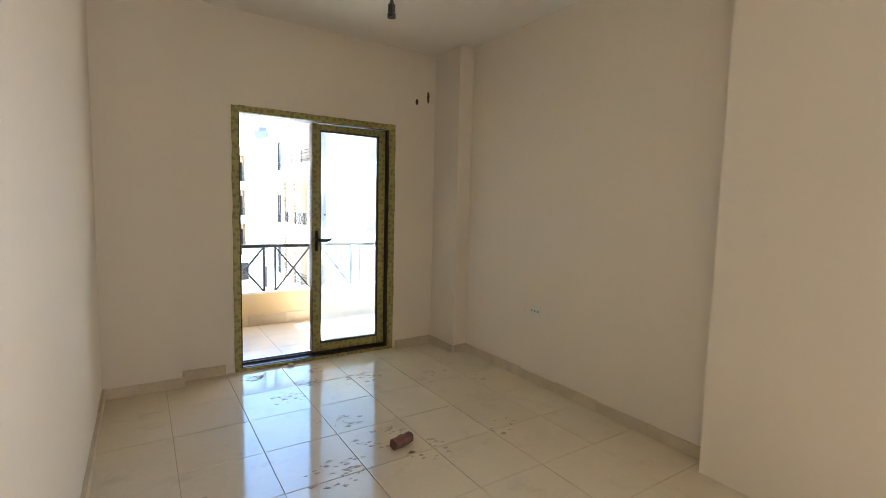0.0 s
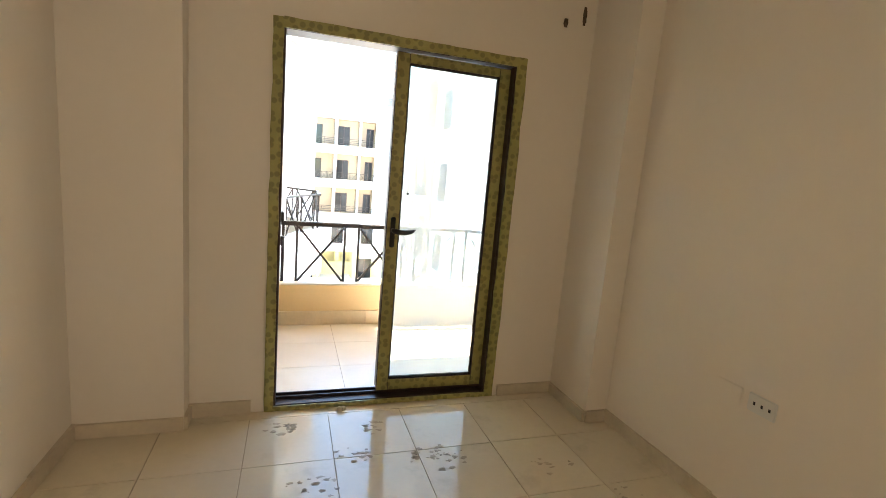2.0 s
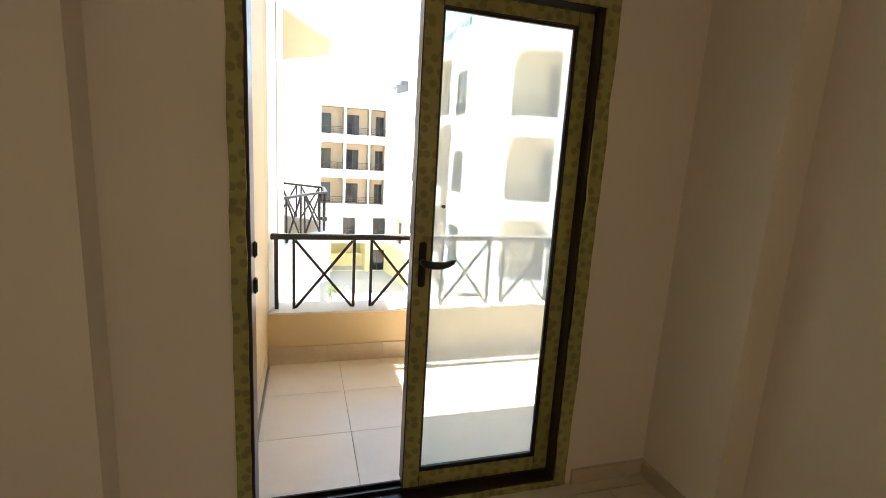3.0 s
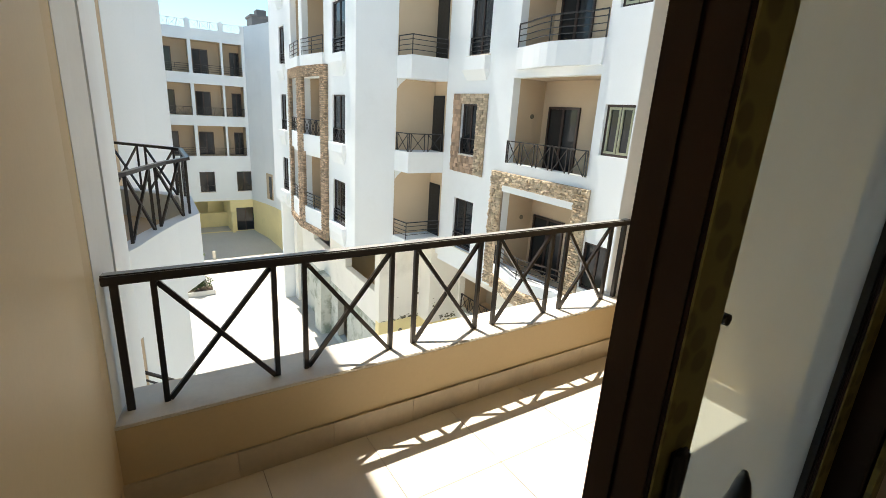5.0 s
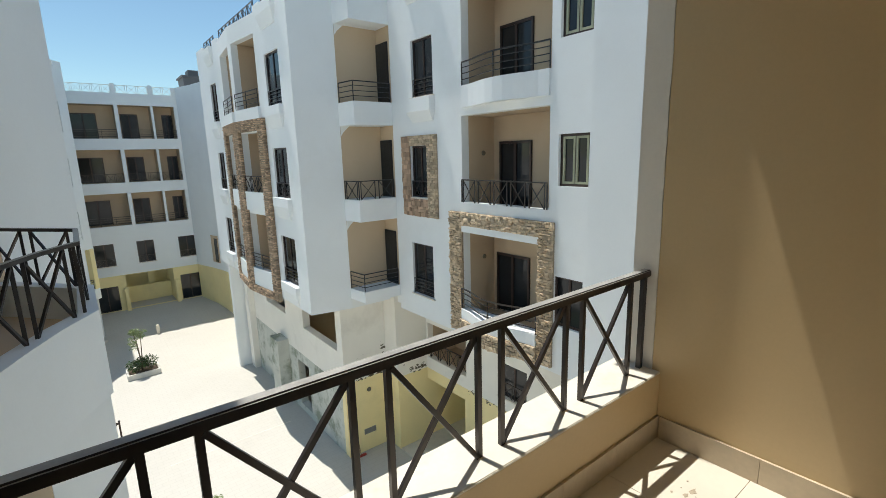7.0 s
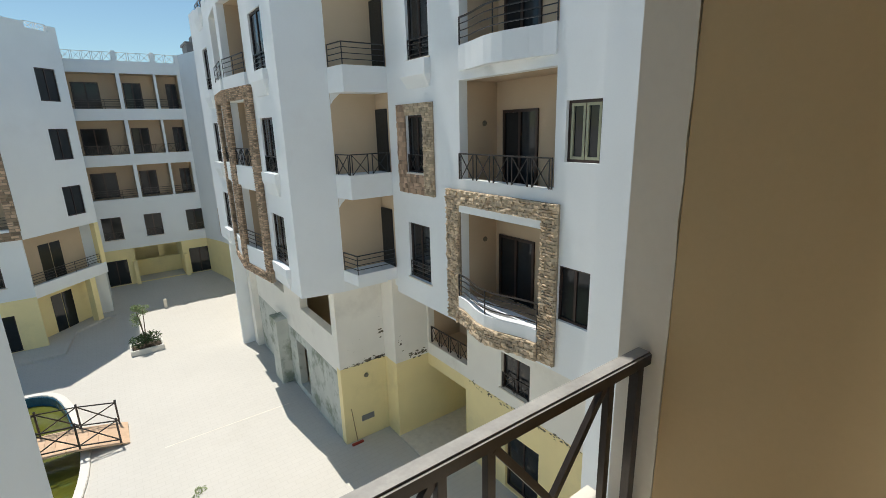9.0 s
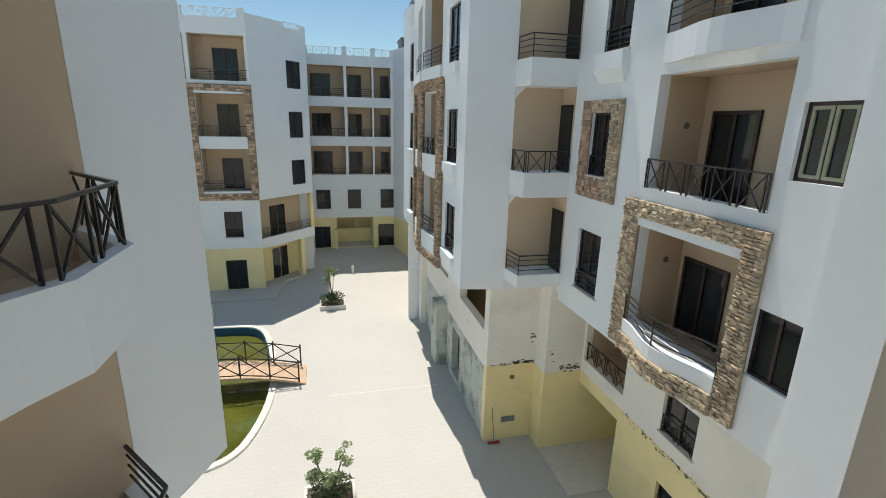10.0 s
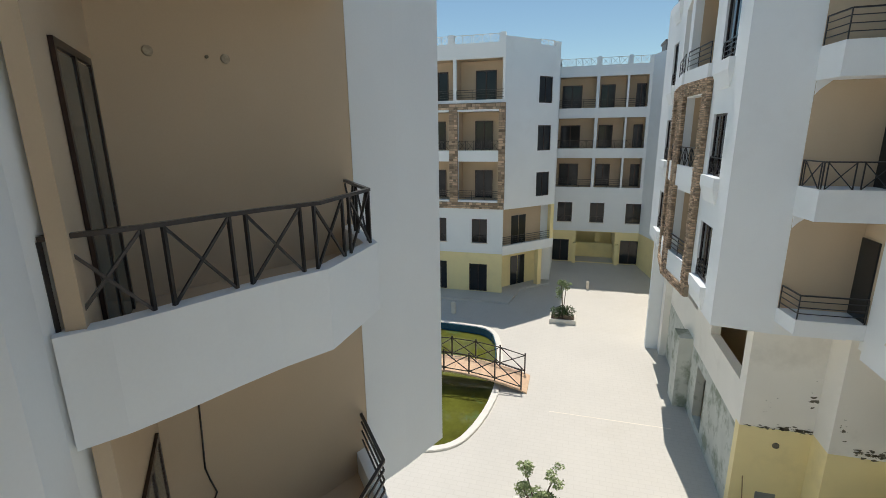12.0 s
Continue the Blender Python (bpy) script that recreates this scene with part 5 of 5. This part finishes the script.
for h in L_DOOR:
    window(LB, LA, *h, depth=0.1, sill=False)
LRECT = ((-5.68, -5.1, -2.98, 2.98), (-2.4, -1.97, -2.98, 2.98), (-8.8, -1.97, 2.99, 3.38), (-8.8, -2.0, -3.42, -2.99))
bm = bmesh.new()
for a, b, c, d in LRECT:
    LA.box(bm, l_(a), l_(b), 0.001, 0.1, c, d)
part("stone_backing", bm, MORTAR, LB)
LAP = Face(LA.p(0, 0.1, 0)[:2], LA.p(LA.length, 0.1, 0)[:2])
stone_field("stone_surround", LB, [(LAP, l_(a), l_(b), c, d) for a, b, c, d in LRECT], 0.3, 0.15, 0.05, 9, "brown split-stone surround")
for a, b in ((-8.4, -5.69), (-5.09, -2.41)):
    for z0, z1, d in ((2.86, 2.985, 0.13), (-0.3, 0.41, 0.07), (-2.975, -2.85, 0.16)):
        bm = bmesh.new()
        LA.box(bm, l_(a), l_(b), 0.002, d, z0, z1)
        part("balcony_front", bm, WHITE, LB)
LC = Face((-2.05, YL), (1.1, 35.77))
L2_WIN = []
for lev in (-3, 0, 3):
    L2_WIN.append((2.88, 4.08, lev + 0.32 + 0.1 * lev / 3, lev + 1.98 + 0.12 * lev / 3))
bm = bmesh.new()
LC.wall(bm, 0, LC.length, -3.45, 7.0, 0.25, L2_WIN)
LC.wall(bm, 0, LC.length, -6.6, -5.95, 0.25, [])
part("corner_wall", bm, WHITE, LB)
for h in L2_WIN:
    window(LB, LC, *h, depth=0.05, sill=False)
bm = bmesh.new()
LC.box(bm, -0.35, LC.length, -1.2, -1.0, -6.3, -3.45)
part("recess_wall", bm, TAN, LB, "beige balcony recess")
bm = bmesh.new()
LC.box(bm, -0.35, LC.length, -1.2, -1.0, GROUND, -6.302)
part("recess_base", bm, YELLOW, LB, "yellow ground storey recess")
bm = bmesh.new()
LC.box(bm, 0, LC.length, -1.0, -0.251, -6.6, -6.3)
LC.box(bm, 3.3, 3.66, -0.36, -0.002, GROUND, -6.602)
LC.box(bm, LC.length - 0.3, LC.length, -0.3, -0.001, -5.95, -3.45)
part("corner_pillar", bm, YELLOW, LB, "yellow pillar")
bm = bmesh.new()
guard(bm, [LC.p(0.1, -0.1, 0)[:2], LC.p(LC.length - 0.3, -0.1, 0)[:2]], -5.95, -5.35, "h")
tagged(part("railing", bm, IRON, LB), kind="stuff")
LD0, LD1 = 1.6, 2.9
for z0, z1 in ((-6.298, -4.15), (GROUND + 0.15, -7.1)):
    for a, b in ((LD0, (LD0 + LD1) / 2 - 0.03), ((LD0 + LD1) / 2 + 0.03, LD1)):
        bm = bmesh.new()
        LC.box(bm, a, b, -0.998, -0.97, z0, z1)
        part("door_leaf", bm, DARK_GLASS, LB, "dark glass door leaf")
bm = bmesh.new()
box(bm, -9, 0.93, 36.2, 40.2, GROUND, 6.9)
box(bm, -9, -2.1, YL + 1.6, 36.2, GROUND, 6.9)
part("core", bm, WHITE, LB)
bm = bmesh.new()
prism(bm, [(-9, YL + 0.26), (-2.0, YL + 0.26), (0.95, 35.77), (1.05, 40.2), (-9, 40.2)], 6.3, 6.5)
part("roof", bm, ROOF, LB)
for F, a, b, z, h in ((LA, l_(-5.7), l_(-5.35), 6.952, 7.5), (LA, l_(-2.4), l_(-2.05), 6.952, 7.5), (LC, 0, 2.9, 7.002, 7.28), (LC, LC.length - 0.5, LC.length, 7.002, 7.3)):
    bm = bmesh.new()
    F.box(bm, a, b, -0.22, 0, z, h)
    part("parapet", bm, WHITE, LB)
bm = bmesh.new()
guard(bm, [LA.p(l_(-8.8), -0.1, 0)[:2], LA.p(l_(-5.7), -0.1, 0)[:2]], 6.95, 7.45, "x", 0.035)
guard(bm, [LA.p(l_(-5.35), -0.1, 0)[:2], LA.p(l_(-2.4), -0.1, 0)[:2]], 6.95, 7.45, "x", 0.035)
guard(bm, [LC.p(2.9, -0.1, 0)[:2], LC.p(LC.length - 0.5, -0.1, 0)[:2]], 7.0, 7.35, "x", 0.03)
tagged(part("roof_rail", bm, PALE_IRON, LB), "white iron roof rail", kind="stuff")
settle(LB)

# =====================================================================
# the courtyard
# =====================================================================
POOL = [(-3.2, 15.0), (-1.95, 15.2), (-0.95, 15.8), (-0.45, 17.2), (-0.15, 19.2), (-0.25, 21.5), (-0.75, 24.4), (-1.35, 26.2), (-2.6, 26.8), (-9.5, 26.9)]
for _ in range(2):
    rounded = [POOL[0]]
    for (ax, ay), (bx, by) in zip(POOL, POOL[1:]):
        rounded += [(ax * 0.75 + bx * 0.25, ay * 0.75 + by * 0.25), (ax * 0.25 + bx * 0.75, ay * 0.25 + by * 0.75)]
    POOL = rounded + [POOL[-1]]
POOL.append((-9.5, 15.0))
bm = bmesh.new()
far = 900.0
ring = [bm.verts.new((x, y, GROUND)) for x, y in ((-far, -far), (far, -far), (far, far), (-far, far))]
hole = [bm.verts.new((x, y, GROUND)) for x, y in POOL]
edges = [bm.edges.new((ring[i], ring[(i + 1) % 4])) for i in range(4)] + [bm.edges.new((hole[i], hole[(i + 1) % len(hole)])) for i in range(len(hole))]
bmesh.ops.triangle_fill(bm, edges=edges, use_beauty=True)
tagged(mesh_object("ground", bm, PAVING), "pale paved courtyard ground in full sun", "ground", kind="structure")
bm = bmesh.new()
prism(bm, POOL, GROUND - 1.2, GROUND - 0.35)
tagged(mesh_object("water", bm, WATER), "stagnant green water in the pool", "water", kind="structure")
bm = bmesh.new()
strip_wall(bm, POOL[:-1], 0.28, GROUND - 0.36, GROUND + 0.08)
bmesh.ops.bevel(bm, geom=[e for e in bm.edges if all(v.co.z > GROUND for v in e.verts)], offset=0.02, segments=2, affect="EDGES")
tagged(mesh_object("pool_kerb", bm, KERB), "rounded white pool kerb", "kerb", kind="structure")
bm = bmesh.new()
POOL_MID = Vector((-5.0, 21.0))
inner = [Vector(p) + (POOL_MID - Vector(p)).normalized() * 0.34 for p in POOL[:-1]]
strip_wall(bm, [tuple(p) for p in inner if p.y > 21.0], 0.03, GROUND - 0.6, GROUND + 0.05)
tagged(mesh_object("pool_tiling", bm, BLUE_TILE), "blue mosaic tiles inside the pool edge", "tiles", kind="structure")
bm = bmesh.new()
box(bm, 2.0, 6.5, 18.9, 18.95, GROUND + 0.001, GROUND + 0.004)
tagged(mesh_object("paving_joint", bm, SILL), "pale mortar line across the paving", "joint", kind="structure")
bm = bmesh.new()
prism(bm, [(-9, 30.5), (-1.3, 30.5), (-0.9, 33.7), (1.0, 35.4), (1.0, 36.0), (-9, 36.0)], GROUND + 0.002, GROUND + 0.14)
tagged(mesh_object("raised_pavement", bm, PAVING), "raised pale pavement along the buildings", "pavement", kind="structure")

bm = bmesh.new()
RAMP = [[bm.verts.new((x, y, z)) for x in (-1.0, 2.0, 5.0, 9.0)] for y, z in ((35.2, GROUND + 0.003), (36.4, GROUND + 0.14), (37.8, GROUND + 0.34), (40.29, GROUND + 0.54), (46.0, GROUND + 0.55))]
for p, q in zip(RAMP, RAMP[1:]):
    for k in range(3):
        bm.faces.new((p[k], p[k + 1], q[k + 1], q[k]))
tagged(mesh_object("rising_pavement", bm, PAVING), "pale paving rising gently to the passage", "pavement", kind="structure")

bridge = thing("footbridge", "small arched footbridge with pale boards and brown rails", "bridge", (-1.5, 20, GROUND))


def deck_z(x):
    return GROUND + 0.06 + 0.55 * max(0.0, 1 - ((x + 2.6) / 3.6) ** 2)


NX = 24
xs = [1.0 - 7.2 * k / NX for k in range(NX + 1)]
for a, b in zip(xs, xs[1:]):
    bm = bmesh.new()
    za, zb = deck_z(a), deck_z(b)
    hexa(bm, [(b, 20.0, zb - 0.06), (a - 0.008, 20.0, za - 0.06), (a - 0.008, 21.55, za - 0.06), (b, 21.55, zb - 0.06), (b, 20.0, zb), (a - 0.008, 20.0, za), (a - 0.008, 21.55, za), (b, 21.55, zb)])
    part("board", bm, DECK, bridge)
for y in (20.06, 21.5):
    px = [0.74 - 1.15 * k for k in range(6)]
    for x in px:
        bm = bmesh.new()
        bar(bm, (x, y, deck_z(x) - 0.1), (x, y, deck_z(x) + 0.95), 0.06)
        bmesh.ops.create_icosphere(bm, subdivisions=1, radius=0.05, matrix=Matrix.Translation((x, y, deck_z(x) + 0.98)))
        part("post", bm, IRON, bridge)
    for a, b in zip(px, px[1:]):
        za, zb = deck_z(a), deck_z(b)
        for p, q in ((0.9, 0.9), (0.12, 0.12), (0.9, 0.12), (0.12, 0.9)):
            bm = bmesh.new()
            bar(bm, (a, y, za + p), (b, y, zb + q), 0.035)
            part("rail_bar", bm, IRON, bridge)
settle(bridge)


def leafy(bm, centre, radius, n, size, rnd, squash=0.8):
    for _ in range(n):
        d = Vector((rnd.gauss(0, 1), rnd.gauss(0, 1), rnd.gauss(0, 1))).normalized()
        c = Vector(centre) + Vector((d.x, d.y, d.z * squash)) * radius * rnd.uniform(0.25, 1.05) ** 0.6
        a = Vector((rnd.gauss(0, 1), rnd.gauss(0, 1), rnd.gauss(0, 0.6))).normalized() * size * rnd.uniform(0.6, 1.3)
        b = a.cross(Vector((rnd.gauss(0, 1), rnd.gauss(0, 1), rnd.gauss(0, 1)))).normalized() * size * 0.35
        v = [bm.verts.new(p) for p in (c - a, c + b, c + a, c - b)]
        bm.faces.new(v)


def planter(x, y, seed, trunk_tops, shrubs, leaf):
    rnd = random.Random(seed)
    box_ = thing("planter", "low white planter kerb with dry soil", "planter", (x, y, GROUND), "planters")
    for a, b, c, d in ((-0.75, 0.75, -0.55, -0.45), (-0.75, 0.75, 0.45, 0.55), (-0.75, -0.65, -0.45, 0.45), (0.65, 0.75, -0.45, 0.45)):
        bm = bmesh.new()
        box(bm, a, b, c, d, 0, 0.28)
        bmesh.ops.bevel(bm, geom=bm.edges[:], offset=0.012, segments=1, affect="EDGES")
        part("kerb_side", bm, KERB, box_)
    bm = bmesh.new()
    box(bm, -0.65, 0.65, -0.45, 0.45, 0, 0.2)
    part("soil", bm, SOIL, box_)
    tree = thing("young_tree", "young tree with sparse light green leaf clumps", "tree", (x, y, GROUND + 0.2), "young trees")
    bm = bmesh.new()
    for tx, ty, tz, _ in trunk_tops:
        tube(bm, [(0, 0, 0), (tx * 0.35, ty * 0.3, tz * 0.4), (tx * 0.8, ty * 0.8, tz * 0.8), (tx, ty, tz)], [0.035, 0.028, 0.018, 0.01], 7)
    part("trunk", bm, BARK, tree)
    bm = bmesh.new()
    for tx, ty, tz, r in trunk_tops:
        for _ in range(5):
            c = (tx + rnd.uniform(-0.6, 0.6) * r, ty + rnd.uniform(-0.6, 0.6) * r, tz + rnd.uniform(-0.9, 0.35) * r)
            leafy(bm, c, r * 0.5, 70, 0.055, rnd)
    part("crown", bm, leaf, tree)
    shrub = thing("shrub", "dense dark green shrub in the planter", "shrub", (x, y, GROUND + 0.2), "shrubs")
    bm = bmesh.new()
    for _ in range(12):
        a = rnd.uniform(0, math.tau)
        tube(bm, [(0, 0, 0), (0.2 * math.cos(a), 0.15 * math.sin(a), 0.25), (0.4 * math.cos(a), 0.3 * math.sin(a), 0.45)], [0.014, 0.01, 0.005], 5)
    part("stems", bm, BARK, shrub)
    bm = bmesh.new()
    for sx, sy, sz, r in shrubs:
        leafy(bm, (sx, sy, sz), r, 330, 0.07, rnd)
    part("foliage", bm, LEAF_DARK, shrub)


planter(2.2, 28.6, 1, [(-0.1, 0, 1.7, 0.42), (0.12, 0.1, 2.05, 0.35), (-0.2, 0.1, 2.3, 0.25)], [(-0.35, 0, 0.35, 0.42), (0.3, 0.05, 0.4, 0.45), (0, -0.1, 0.5, 0.4)], LEAF)
planter(2.0, 13.2, 2, [(-0.45, 0.1, 1.65, 0.3), (0.45, 0.1, 1.45, 0.33), (-0.4, -0.2, 1.05, 0.28), (0.1, -0.2, 0.95, 0.3)], [(-0.2, 0, 0.35, 0.42), (0.3, 0.05, 0.4, 0.4)], LEAF)

bollard = thing("stone_bollard", "short pale stone bollard on the pavement", "bollard", (-4.4, 28.2, GROUND))
bm = bmesh.new()
box(bm, -0.12, 0.12, -0.12, 0.12, 0, 0.75)
bmesh.ops.bevel(bm, geom=bm.edges[:], offset=0.03, segments=2, affect="EDGES")
part("shaft", bm, KERB, bollard)
bollard2 = thing("stone_bollard", "short pale stone bollard in the courtyard shade", "bollard", (3.7, 34.9, GROUND))
bm = bmesh.new()
box(bm, -0.09, 0.09, -0.09, 0.09, 0, 0.62)
bmesh.ops.bevel(bm, geom=bm.edges[:], offset=0.03, segments=2, affect="EDGES")
part("shaft", bm, SILL, bollard2)
broom = thing("broom", "red broom leaning on the yellow wall", "broom", (7.6, 14.75, GROUND))
bm = bmesh.new()
tube(bm, [(0.05, 0.05, 0.06), (-0.03, 0.22, 1.35)], 0.014, 8)
part("stick", bm, WOOD_STICK, broom)
bm = bmesh.new()
box(bm, -0.18, 0.26, 0.0, 0.1, 0.0, 0.07)
bmesh.ops.bevel(bm, geom=bm.edges[:], offset=0.015, segments=2, affect="EDGES")
part("head", bm, RED, broom)

# =====================================================================
# tiles of the room and the balcony
# =====================================================================
bm = bmesh.new()
TW, TH = 0.436, 0.455
box(bm, 0.0015, TW - 0.0015, 0.0015, TH - 0.0015, -0.0058, 0.0)
bmesh.ops.bevel(bm, geom=[e for e in bm.edges if all(v.co.z > -0.001 for v in e.verts)], offset=0.0012, segments=1, affect="EDGES")
tile_mesh = bpy.data.meshes.new("floor_tile")
bm.to_mesh(tile_mesh)
bm.free()
tile_mesh.materials.append(FLOOR_TILE)
for i in range(-2, 5):
    for j in range(-12, 1):
        x, y = -0.05 + i * TW, -0.085 + (j - 1) * TH
        if x + TW < XL or x > XR or y + TH < YB:
            continue
        o = new("floor_tile", tile_mesh)
        o.parent = floor_room
        o.location = (x, y, random.uniform(-0.0006, 0.0002))
        o.rotation_euler = (random.uniform(-0.0015, 0.0015), random.uniform(-0.0015, 0.0015), 0)
bm = bmesh.new()
box(bm, XL, XR, -0.083, 0.0, -0.0058, 0.0)
part("threshold_tile", bm, FLOOR_TILE, floor_room)
bm = bmesh.new()
box(bm, 0.0015, 0.5035, 0.0015, 0.4935, -0.0078, 0.0)
balc_mesh = bpy.data.meshes.new("balcony_tile")
bm.to_mesh(balc_mesh)
bm.free()
balc_mesh.materials.append(BALC_TILE)
for i in range(6):
    for j in range(3):
        o = new("balcony_tile", balc_mesh)
        o.parent = floor_balcony
        o.location = (0.03 + i * 0.505, 0.228 + j * 0.495, BZ)
